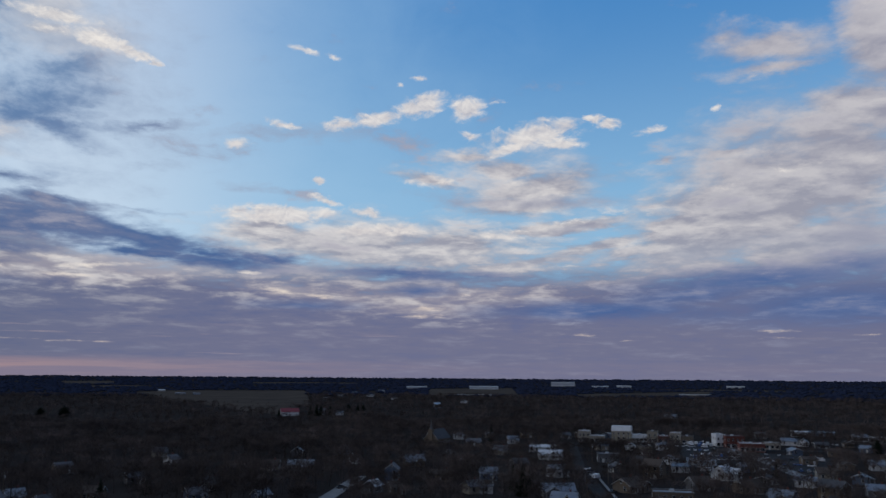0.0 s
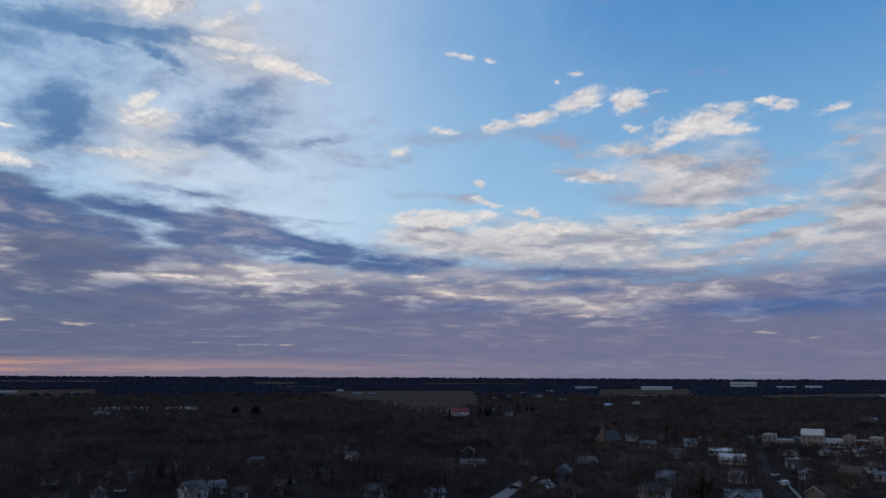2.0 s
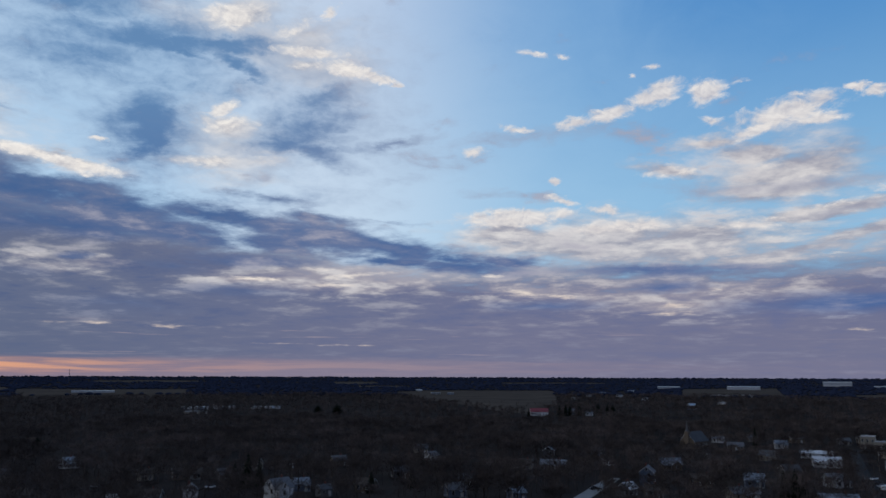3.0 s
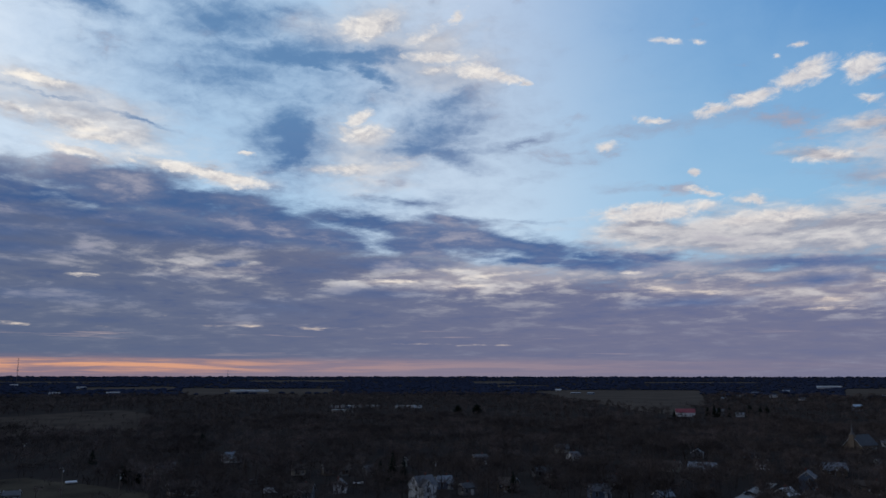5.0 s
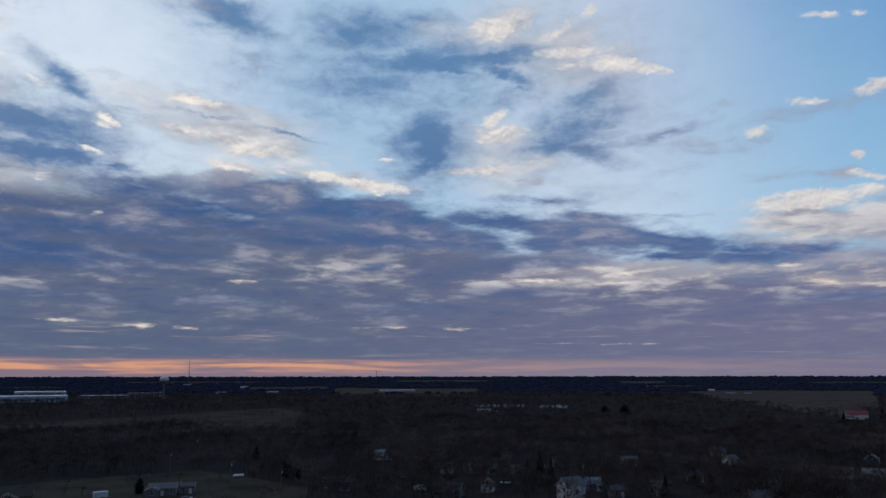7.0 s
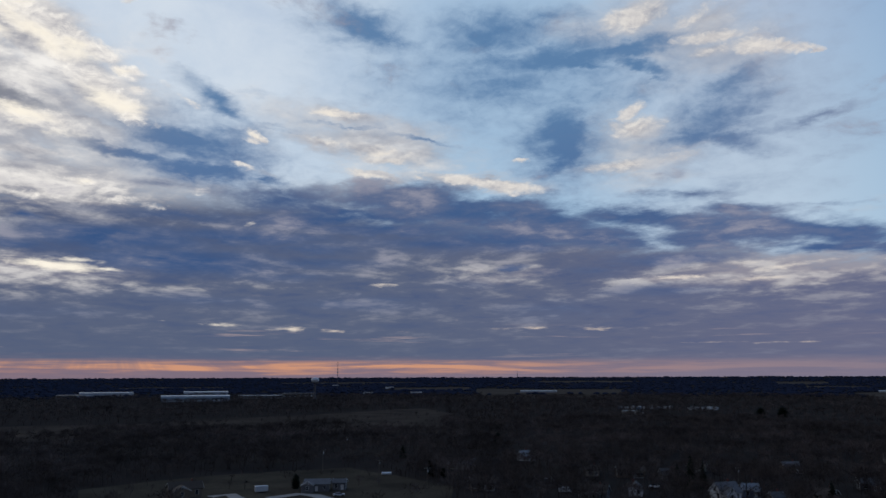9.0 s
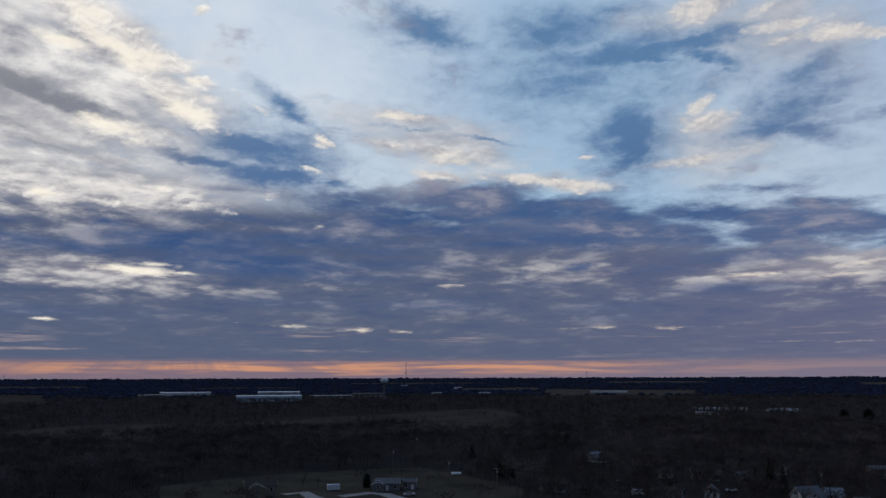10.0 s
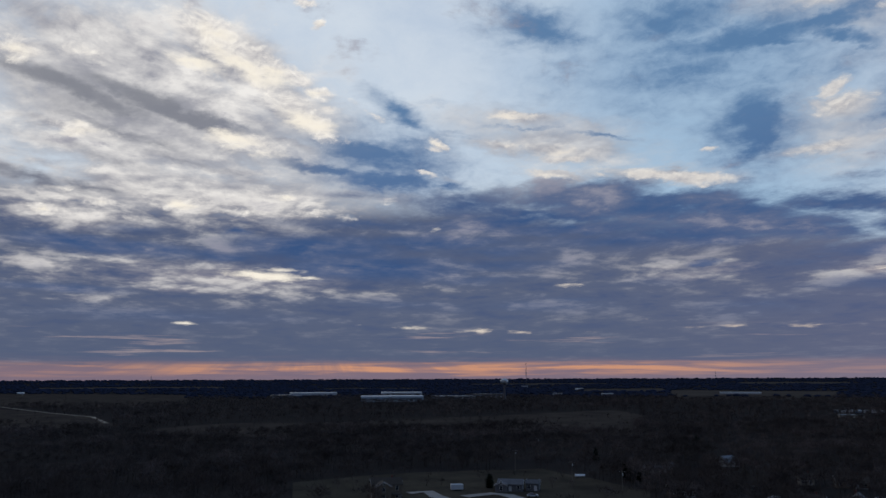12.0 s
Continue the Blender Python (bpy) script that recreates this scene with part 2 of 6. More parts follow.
slate(-41.6, 13.6, 1.50, 0.35, 0, 0.5)
slate(-32.4, 20.9, 2.55, 0.72, 0, 0.5)
slate(-48.8, 18.7, 2.02, 0.43, -10, 0.35)
slate(-15.1, 13.9, 1.76, 0.26, 5, 0.4)
slate(-41.1, 17.7, 2.29, 0.31, 0, 0.2)
slate(-15.5, 17.8, 3.12, 0.38, 8, 0.4)
slate(-10.6, 18.2, 4.83, 0.42, 5, 0.45)
dark(-47.6, 12.5, 3.37, 1.05, -12, 0.9)
dark(-42.6, 11.9, 5.50, 0.78, -8, 1)
dark(-34.8, 11.5, 6.06, 0.70, -8, 1)
dark(-27.3, 10.4, 5.55, 0.85, -8, 1)
dark(-22.1, 9.7, 4.99, 0.86, -10, 1)
dark(-22.5, 8.7, 3.89, 0.47, -3, 1)
dark(-17.7, 8.9, 3.05, 0.43, -5, 0.9)
dark(-31.6, 13.0, 3.34, 0.38, -5, 0.6)
dark(-36.7, 9.8, 4.33, 0.45, -5, 0.8)
dark(-44.3, 10.2, 4.97, 0.50, 0, 0.8)
dark(-44.8, 8.1, 0.70, 0.23, 0, 0.8)
dark(-33.8, 8.5, 3.64, 0.37, 0, 0.6)
dark(-38.5, 7.8, 3.06, 0.44, 0, 0.5)
dark(-33.7, 6.2, 4.02, 0.45, 0, 0.5)
dark(-26.4, 11.4, 2.58, 0.26, -5, 0.5)
dark(-22.1, 11.6, 2.62, 0.17, -3, 0.4)
dark(-47.8, 6.9, 2.63, 0.37, 0, 0.3)
dark(-40.3, 4.9, 5.93, 0.71, 0, 0.35)
bright(-35.3, 18.6, 0.99, 0.44, 0, 0.55)
bright(-32.6, 7.1, 2.04, 0.12, 0, 0.9)
bright(-28.2, 8.0, 1.26, 0.17, 0, 0.8)
bright(-24.6, 7.6, 2.57, 0.17, 5, 0.8)
bright(-27.1, 6.8, 1.69, 0.17, 0, 0.8)
bright(-47.8, 14.9, 1.35, 0.11, -10, 0.6)
bright(-44.6, 14.4, 1.36, 0.15, -10, 0.9)
bright(-43.8, 16.2, 0.51, 0.11, 0, 0.8)
bright(-38.7, 3.5, 1.32, 0.12, 0, 0.55)
bright(-43.8, 3.5, 1.05, 0.12, 0, 0.4)
bright(-30.3, 2.4, 2.45, 0.08, 0, 0.5)
bright(-25.8, 2.3, 2.52, 0.08, 0, 0.5)
bright(-34.3, 25.8, 1.53, 0.46, 0, 0.45)
bright(-29.2, 23.8, 1.32, 0.20, 0, 0.5)
bright(-25.9, 22.8, 0.89, 0.24, 0, 0.4)
cream(-57.3, 19.5, 3.81, 0.54, -5, 0.8)
cream(-54.8, 17.4, 4.70, 1.18, -10, 0.9)
cream(-59.8, 17.6, 2.92, 0.68, -8, 0.75)
cream(-54.4, 16.4, 1.96, 0.48, 0, 0.9)
cream(-52.5, 18.5, 2.43, 0.52, -15, 0.6)
cream(-55.1, 15.2, 2.33, 0.28, -8, 0.7)
cream(-63.5, 15.1, 1.02, 0.26, -20, 0.5)
cream(-46.2, 7.3, 2.90, 0.46, 0, 0.5)
cream(-43.7, 7.6, 2.53, 0.42, 0, 0.5)
cream(-63.0, 8.5, 2.01, 0.19, -8, 0.4)
cream(-63.4, 6.0, 1.97, 0.26, 0, 0.3)
cream(-56.8, 5.9, 2.21, 0.28, 0, 0.3)
cream(-52.6, 12.2, 2.38, 0.37, 0, 0.35)
cream(-31.3, 7.0, 4.32, 0.26, 3, 0.8)
cream(-24.9, 7.4, 4.64, 0.42, 5, 0.8)
puff(-58.1, 19.7, 2.26, 0.27, -5, 0.9)
puff(-54.8, 16.9, 2.74, 0.63, -5, 0.6)
puff(-54.0, 16.3, 1.58, 0.28, 0, 0.8)
puff(-58.7, 17.6, 1.86, 0.38, -8, 0.5)
puff(-64.4, 17.6, 0.77, 0.26, -25, 1)
puff(-55.5, 15.2, 1.54, 0.20, -8, 0.8)
puff(-47.4, 14.7, 3.36, 0.29, -10, 1)
puff(-44.8, 14.1, 1.92, 0.29, -5, 1)
puff(-51.5, 15.0, 0.81, 0.20, -10, 0.7)
puff(-65.3, 15.5, 0.72, 0.18, -10, 0.8)
slate(-63.8, 14.6, 2.02, 0.48, -10, 0.8)
slate(-65.2, 18.6, 1.33, 0.25, 0, 0.6)
slate(-62.8, 18.3, 2.78, 0.26, -5, 0.5)
slate(-64.0, 20.7, 2.05, 0.25, 0, 0.3)
slate(-55.4, 25.3, 3.60, 0.82, -10, 0.8)
slate(-58.1, 25.1, 1.92, 0.66, 0, 0.6)
slate(-49.0, 22.4, 3.40, 1.11, 0, 0.5)
slate(-53.3, 24.7, 4.09, 0.68, -10, 0.5)
slate(-49.3, 20.8, 3.37, 0.88, 0, 0.45)
slate(-57.7, 18.9, 4.54, 0.15, -3, 0.55)
slate(-51.2, 17.8, 2.86, 0.24, -10, 0.7)
slate(-58.7, 17.0, 2.22, 0.19, 0, 0.4)
slate(-46.7, 19.4, 2.14, 0.41, 10, 0.3)
dark(-62.0, 13.1, 4.15, 1.06, -4, 0.8)
dark(-51.8, 13.1, 4.41, 1.14, -3, 1)
dark(-57.6, 12.0, 4.45, 0.59, 0, 0.8)
dark(-48.5, 12.3, 5.37, 0.83, -5, 1)
dark(-53.3, 11.1, 7.83, 0.53, 0, 0.8)
dark(-59.9, 9.5, 5.31, 0.50, 0, 0.6)
dark(-63.5, 10.3, 2.67, 0.49, 0, 0.6)
dark(-50.5, 10.1, 6.04, 0.54, 0, 0.7)
dark(-61.5, 7.4, 4.11, 0.42, 0, 0.5)
dark(-54.2, 5.8, 5.71, 0.44, 0, 0.4)
dark(-42.1, 11.2, 5.16, 0.55, 0, 0.9)
dark(-43.8, 9.9, 4.24, 0.47, 0, 0.7)
dark(-44.6, 8.1, 0.76, 0.21, 0, 0.6)
dark(-41.1, 5.1, 5.09, 0.51, 0, 0.4)
bright(-54.6, 6.9, 0.95, 0.12, 0, 0.85)
bright(-58.4, 3.4, 0.89, 0.12, 0, 0.7)
bright(-61.1, 3.5, 0.61, 0.15, 0, 0.85)
bright(-48.6, 4.3, 1.21, 0.17, 0, 0.35)
bright(-43.0, 3.6, 0.84, 0.13, 0, 0.7)
bright(-45.7, 3.6, 0.82, 0.12, 0, 0.5)
bright(-38.6, 3.5, 1.19, 0.13, 0, 0.75)
bright(-58.9, 19.7, 1.49, 0.15, -5, 0.75)
bright(-54.8, 16.9, 1.17, 0.28, 0, 0.6)
bright(-54.0, 16.3, 0.99, 0.20, 0, 0.75)
bright(-64.4, 17.6, 0.60, 0.15, -25, 1)
bright(-55.9, 15.2, 1.07, 0.12, 0, 0.7)
bright(-64.6, 11.3, 0.46, 0.11, 0, 0.65)
bright(-44.8, 14.2, 0.85, 0.17, 0, 0.8)
bright(-49.9, 15.0, 1.03, 0.12, -10, 0.8)
bright(-58.2, 4.7, 0.50, 0.12, 0, 0.4)
bright(-52.9, 3.4, 1.54, 0.12, 0, 0.35)
bright(-62.9, 3.5, 0.82, 0.11, 0, 0.5)
slate(-56.1, 26.3, 3.18, 1.10, 0, 0.85)
slate(-46.0, 25.5, 5.47, 1.78, 0, 0.8)
slate(-40.2, 23.3, 7.96, 0.80, 0, 1)
slate(-44.7, 21.9, 5.39, 1.31, 0, 0.75)
slate(-35.8, 23.5, 3.86, 0.59, 0, 1)
slate(-47.9, 20.3, 2.70, 0.46, 0, 0.5)
slate(-40.4, 18.0, 2.52, 1.91, -20, 1)
slate(-41.1, 15.9, 1.74, 0.76, 0, 0.9)
slate(-29.1, 18.6, 3.34, 1.80, 30, 0.9)
slate(-28.2, 20.5, 2.73, 1.08, 20, 0.8)
slate(-42.3, 26.2, 6.77, 1.10, 0, 0.6)
slate(-30.8, 17.2, 2.79, 0.92, 0, 0.9)
dark(-52.8, 13.5, 4.84, 0.85, 3, 1)
dark(-47.1, 12.7, 5.71, 0.77, 0, 1)
dark(-58.0, 12.4, 4.31, 0.47, -5, 0.9)
dark(-54.5, 12.0, 5.24, 0.56, 0, 0.9)
dark(-44.9, 10.5, 7.81, 0.77, 0, 0.8)
dark(-38.5, 10.5, 5.46, 0.63, 0, 0.9)
dark(-50.2, 10.1, 6.55, 0.64, 0, 0.7)
dark(-30.4, 9.9, 5.82, 0.61, 0, 0.9)
dark(-28.4, 11.8, 3.80, 0.44, -5, 0.7)
dark(-57.9, 5.4, 8.45, 0.55, 0, 0.4)
dark(-32.5, 8.4, 4.75, 0.37, 0, 0.7)
cream(-90.9, 23.3, 6.94, 2.00, -15, 0.9)
cream(-81.0, 23.6, 4.18, 1.63, -20, 1.1)
cream(-79.7, 21.8, 4.63, 1.11, -30, 1)
cream(-87.0, 22.1, 5.80, 1.36, -15, 0.9)
cream(-94.0, 21.7, 2.40, 0.86, 0, 1)
cream(-78.2, 17.3, 4.62, 0.90, -10, 1)
cream(-82.7, 16.7, 4.81, 1.04, -10, 0.75)
cream(-91.1, 16.9, 4.27, 0.83, -10, 0.85)
cream(-92.0, 14.5, 5.21, 0.68, -8, 0.65)
cream(-80.6, 15.2, 5.72, 0.90, 0, 0.75)
cream(-84.5, 13.3, 5.82, 0.72, 0, 0.75)
cream(-83.3, 12.4, 2.36, 0.49, 0, 0.9)
cream(-92.5, 11.4, 2.39, 0.45, 0, 0.8)
cream(-90.1, 12.4, 2.85, 0.42, 0, 0.75)
cream(-76.4, 13.8, 2.53, 0.50, 0, 0.7)
cream(-75.9, 12.0, 2.53, 0.38, 0, 0.6)
cream(-79.6, 11.8, 4.08, 0.37, 0, 0.55)
cream(-75.3, 19.5, 2.60, 0.90, -30, 1)
cream(-92.9, 7.8, 2.34, 0.30, -5, 0.6)
cream(-87.2, 8.3, 4.41, 0.32, -3, 0.5)
cream(-83.0, 6.5, 3.48, 0.45, 0, 0.5)
cream(-91.4, 6.9, 3.08, 0.23, 0, 0.4)
cream(-89.2, 5.5, 2.47, 0.23, 0, 0.4)
cream(-79.5, 7.4, 8.06, 0.54, 0, 0.5)
cream(-69.8, 6.4, 5.13, 0.34, 0, 0.3)
cream(-93.3, 9.4, 2.00, 0.30, 0, 0.3)
puff(-82.8, 25.2, 2.47, 0.83, -10, 0.9)
puff(-80.2, 23.5, 3.58, 0.94, -20, 1.1)
puff(-76.7, 22.6, 2.17, 0.64, -25, 1)
puff(-78.4, 21.5, 2.55, 0.56, -30, 0.7)
puff(-74.9, 19.5, 2.61, 0.74, -30, 1.1)
puff(-73.1, 20.0, 0.70, 0.29, 0, 0.9)
puff(-74.0, 21.2, 1.05, 0.41, 0, 0.9)
puff(-74.0, 26.1, 0.58, 0.31, 20, 1)
puff(-75.1, 27.5, 0.89, 0.23, 0, 0.9)
puff(-77.3, 25.8, 0.39, 0.19, 0, 0.5)
puff(-79.1, 17.4, 2.50, 0.65, -5, 0.8)
puff(-95.1, 21.6, 1.34, 0.64, 0, 1)
puff(-90.6, 17.0, 1.97, 0.53, -5, 0.7)
puff(-83.7, 12.5, 1.56, 0.40, 0, 1)
puff(-92.6, 11.4, 0.85, 0.30, 0, 0.9)
puff(-89.0, 12.3, 1.09, 0.27, 0, 0.8)
puff(-91.2, 12.9, 1.40, 0.23, 0, 0.6)
puff(-79.7, 12.2, 2.45, 0.25, 0, 0.6)
puff(-76.0, 13.4, 1.01, 0.29, 0, 0.8)
puff(-73.8, 12.3, 1.28, 0.25, 0, 0.7)
puff(-68.2, 13.4, 0.79, 0.30, 0, 0.45)
puff(-64.6, 17.3, 0.58, 0.21, -20, 0.95)
puff(-70.0, 20.1, 1.56, 0.29, -30, 0.5)
puff(-71.2, 12.1, 0.87, 0.21, 0, 0.6)
puff(-87.1, 11.3, 1.12, 0.20, 0, 0.5)
puff(-90.8, 22.1, 2.19, 0.51, -5, 0.6)
slate(-91.7, 19.9, 5.69, 0.74, -14, 1)
slate(-83.6, 18.8, 5.19, 0.51, -10, 1)
slate(-86.9, 19.7, 4.61, 0.58, -14, 0.95)
slate(-87.8, 17.1, 6.01, 0.46, -12, 0.65)
slate(-93.6, 17.3, 2.04, 0.44, 0, 0.4)
slate(-93.3, 13.5, 3.04, 0.45, -12, 0.9)
slate(-90.1, 13.2, 2.14, 0.35, -10, 0.8)
slate(-89.2, 15.4, 4.39, 0.35, -10, 0.45)
slate(-83.5, 15.6, 5.15, 0.32, -8, 0.55)
slate(-70.4, 17.1, 3.75, 1.01, -10, 1)
slate(-68.2, 14.9, 4.63, 0.85, -3, 1)
slate(-73.0, 15.7, 3.90, 0.46, -8, 0.95)
slate(-67.8, 20.0, 2.24, 0.75, -30, 0.8)
slate(-66.4, 19.1, 2.69, 0.59, -20, 0.75)
slate(-62.4, 18.5, 3.13, 0.29, -5, 0.5)
slate(-56.4, 25.9, 3.16, 1.26, -30, 0.9)
slate(-41.6, 23.5, 5.87, 1.20, 10, 0.9)
slate(-35.9, 23.6, 4.64, 0.64, 8, 1)
slate(-45.8, 21.4, 4.50, 1.10, 15, 0.7)
slate(-40.5, 16.8, 2.18, 1.55, -20, 1)
dark(-89.9, 9.3, 3.90, 0.50, -4, 0.9)
dark(-85.8, 9.2, 4.52, 0.44, -3, 0.8)
dark(-79.6, 10.7, 0.98, 0.29, 0, 0.8)
dark(-73.7, 9.7, 5.51, 0.85, 0, 1)
dark(-69.9, 8.3, 6.45, 0.85, 0, 1)
dark(-80.3, 8.9, 4.01, 0.45, 0, 0.7)
dark(-65.1, 10.2, 6.99, 0.56, 0, 0.8)
dark(-59.9, 8.5, 5.19, 0.47, 0, 0.6)
dark(-91.4, 6.2, 4.10, 0.27, 0, 0.6)
dark(-86.6, 10.5, 2.99, 0.28, 0, 0.5)
dark(-69.9, 11.5, 6.51, 0.38, 0, 0.6)
dark(-62.5, 13.0, 3.08, 0.60, -5, 0.8)
dark(-58.1, 11.9, 6.51, 0.56, 5, 0.9)
dark(-84.0, 4.5, 9.49, 0.52, 0, 0.4)
dark(-91.3, 5.0, 3.41, 0.34, 0, 0.3)
dark(-67.7, 5.5, 6.44, 0.47, 0, 0.4)
dark(-94.4, 10.7, 0.98, 0.19, 0, 0.4)
dark(-71.2, 13.8, 2.61, 0.34, 0, 0.5)
bright(-77.4, 7.6, 2.46, 0.33, -3, 1.15)
bright(-74.5, 7.5, 1.68, 0.13, 0, 0.9)
bright(-76.2, 8.0, 1.66, 0.21, 0, 0.9)
bright(-83.0, 4.0, 0.84, 0.12, 0, 0.8)
bright(-66.4, 3.8, 1.28, 0.13, 0, 0.75)
bright(-61.3, 3.6, 0.85, 0.13, 0, 0.7)
bright(-64.7, 11.2, 0.66, 0.17, 0, 0.45)
bright(-54.8, 6.9, 0.84, 0.13, 0, 0.6)
bright(-58.7, 3.5, 0.85, 0.13, 0, 0.5)
bright(-83.7, 12.5, 0.94, 0.28, 0, 1)
bright(-92.6, 11.4, 0.48, 0.19, 0, 0.8)
bright(-89.0, 12.3, 0.51, 0.16, 0, 0.7)
bright(-79.5, 17.4, 2.08, 0.57, -5, 1)
bright(-74.9, 19.1, 2.08, 0.62, -15, 1.1)
bright(-80.2, 22.9, 2.95, 0.71, -20, 1.1)
bright(-77.6, 22.4, 1.72, 0.48, -20, 1)
bright(-82.3, 24.6, 1.86, 0.57, 0, 0.75)
bright(-83.1, 22.6, 2.45, 0.46, -10, 0.85)
bright(-95.1, 21.6, 1.01, 0.50, 0, 0.95)
bright(-90.6, 17.0, 1.29, 0.42, 0, 0.75)
bright(-76.0, 13.4, 0.76, 0.21, 0, 0.7)
bright(-78.6, 16.5, 2.09, 0.29, 0, 0.7)
bright(-74.0, 26.1, 0.45, 0.23, 20, 0.9)
bright(-74.0, 21.2, 0.66, 0.24, 0, 0.85)
bright(-70.2, 4.0, 0.85, 0.08, 0, 0.4)
bright(-83.5, 22.6, 1.22, 0.31, 0, 0.6)
cream(25.3, 13.3, 8.31, 5.03, 15, 0.8)
cream(7.2, 14.4, 6.53, 2.54, 0, 0.6)
cream(-3.7, 9.7, 13.03, 2.14, 0, 0.75)
cream(-29.6, 22.5, 5.20, 1.78, -10, 0.55)
cream(-27.5, 7.3, 5.47, 0.95, 0, 0.7)
cream(-1.5, 5.9, 11.20, 1.20, 0, 0.6)
cream(13.4, 9.2, 8.24, 1.05, 5, 0.6)
slate(-28.4, 17.9, 7.67, 2.96, -10, 0.42)
slate(-20.8, 16.2, 6.24, 1.59, 0, 0.25)
slate(-10.1, 18.0, 6.94, 0.91, 0, 0.2)
slate(-39.5, 22.1, 13.07, 3.44, -10, 0.32)
slate(-28.4, 17.9, 6.08, 2.90, 0, 0.5)
slate(-41.1, 16.8, 3.43, 2.34, 0, 0.6)
slate(-28.6, 13.3, 6.83, 1.26, 0, 0.4)
cream(-32.1, 24.1, 7.76, 2.74, -10, 0.6)
cream(-35.1, 16.6, 4.91, 2.43, 0, 0.6)
cream(-25.5, 7.5, 8.53, 0.94, 3, 0.8)
cream(-46.4, 14.6, 4.51, 0.83, -8, 0.6)
cream(-37.6, 24.9, 4.91, 1.89, 0, 0.5)
cream(-56.1, 17.9, 7.72, 1.95, -10, 0.7)
cream(-48.6, 14.7, 5.82, 0.74, -10, 0.6)
cream(-62.4, 17.6, 4.19, 1.11, 0, 0.4)
slate(-42.4, 22.5, 11.55, 2.83, 0, 0.5)
slate(-40.1, 17.2, 3.09, 2.52, 0, 0.7)
slate(-28.9, 18.9, 5.78, 2.50, 20, 0.6)
slate(-32.5, 12.6, 6.59, 0.94, 0, 0.5)
slate(-40.2, 22.5, 14.55, 4.43, 0, 0.62)
slate(-40.4, 17.1, 3.91, 2.92, 0, 0.8)
slate(-29.5, 18.7, 6.31, 3.14, 20, 0.65)
slate(-55.6, 25.9, 5.00, 1.77, 0, 0.6)
slate(-43.7, 22.3, 13.21, 3.45, 8, 0.62)
slate(-40.5, 17.2, 4.14, 3.10, 0, 0.75)
slate(-56.4, 25.9, 4.51, 1.97, -20, 0.55)
slate(-68.7, 16.6, 6.64, 2.53, -5, 0.8)
slate(-90.6, 19.3, 8.69, 1.87, -14, 0.55)
cream(-86.8, 19.4, 13.05, 5.78, -15, 0.9)
cream(-82.6, 13.9, 13.14, 2.03, 0, 0.8)
cream(-91.1, 11.2, 6.29, 1.15, 0, 0.6)
cream(-80.3, 7.4, 10.40, 1.15, 0, 0.6)
cream(-76.6, 20.4, 5.59, 2.43, -30, 0.8)
for kind in (cream, puff, slate, dark, bright):
    kind.gather()

# clear air: blue overhead, paler low down and towards the sun
air = wnode("ShaderNodeTexSky")
air.sky_type = "NISHITA"
air.sun_disc, air.sun_elevation, air.sun_rotation = False, radians(SUN_HEIGHT), radians(SUN_BEARING)
air.air_density, air.dust_density, air.ozone_density = 1.0, 0.6, 2.0
nishita = wv("MULTIPLY", air.outputs[0], (0.12, 0.12, 0.12))
blue = wmix(ramp(height, 8, 30), (0.27, 0.51, 0.75), (0.060, 0.245, 0.58))
clear = wmix(0.15, blue, nishita)
sunward = ramp(bearing, -6, -36)
veil = wm("MULTIPLY", ramp(wm("MULTIPLY_ADD", wm("SUBTRACT", wisps, 0.5), 22.0, bearing), 12, -42, 0.0, 0.95), ramp(wisps, 0.2, 0.75, 0.75, 1.0))
haze = wmix(ramp(bearing, -6, -26), (0.40, 0.60, 0.79), wmix(ramp(bearing, -28, -42), (0.66, 0.74, 0.84), wmix(ramp(bearing, -46, -64), (0.45, 0.62, 0.80), (0.73, 0.81, 0.90))))
clear = wmix(veil, clear, haze)
# above the view: an assumed deeper blue that dims the ground
clear = wmix(ramp(height, 30, 60, 0.0, 0.85), clear, (0.10, 0.19, 0.38))

# low deck: mauve away from the sun, slate below it, mottled, and drawn out along the horizon
top = ramp(bearing, -19, -60, 9.0, 14.5, False)
hang = wm("ADD", wm("MULTIPLY", wm("SUBTRACT", top, height), 0.22), wm("MULTIPLY", wm("SUBTRACT", streaks, 0.5), 2.6))
low = ramp(hang, -0.25, 0.60)
under = ramp(bearing, 15, -62)
foot = ramp(height, 5.5, 2.5)
base = wmix(ramp(bearing, -8, -60), wmix(foot, (0.148, 0.162, 0.268), (0.156, 0.163, 0.260)), wmix(foot, (0.112, 0.140, 0.228), (0.104, 0.132, 0.218)))
pale = wmix(under, (0.42, 0.405, 0.45), (0.33, 0.335, 0.375))
deep = wmix(under, (0.108, 0.136, 0.28), (0.064, 0.100, 0.215))
low_colour = wmix(wm("MULTIPLY", ramp(streaks, 0.495, 0.59), ramp(height, 2.0, 7.0, 0.12, 0.72)), base, pale)
low_colour = wmix(wm("MULTIPLY", ramp(streaks, 0.50, 0.40), ramp(height, 2.0, 6.0, 0.25, 0.70)), low_colour, deep)
sky = wmix(low, clear, low_colour)

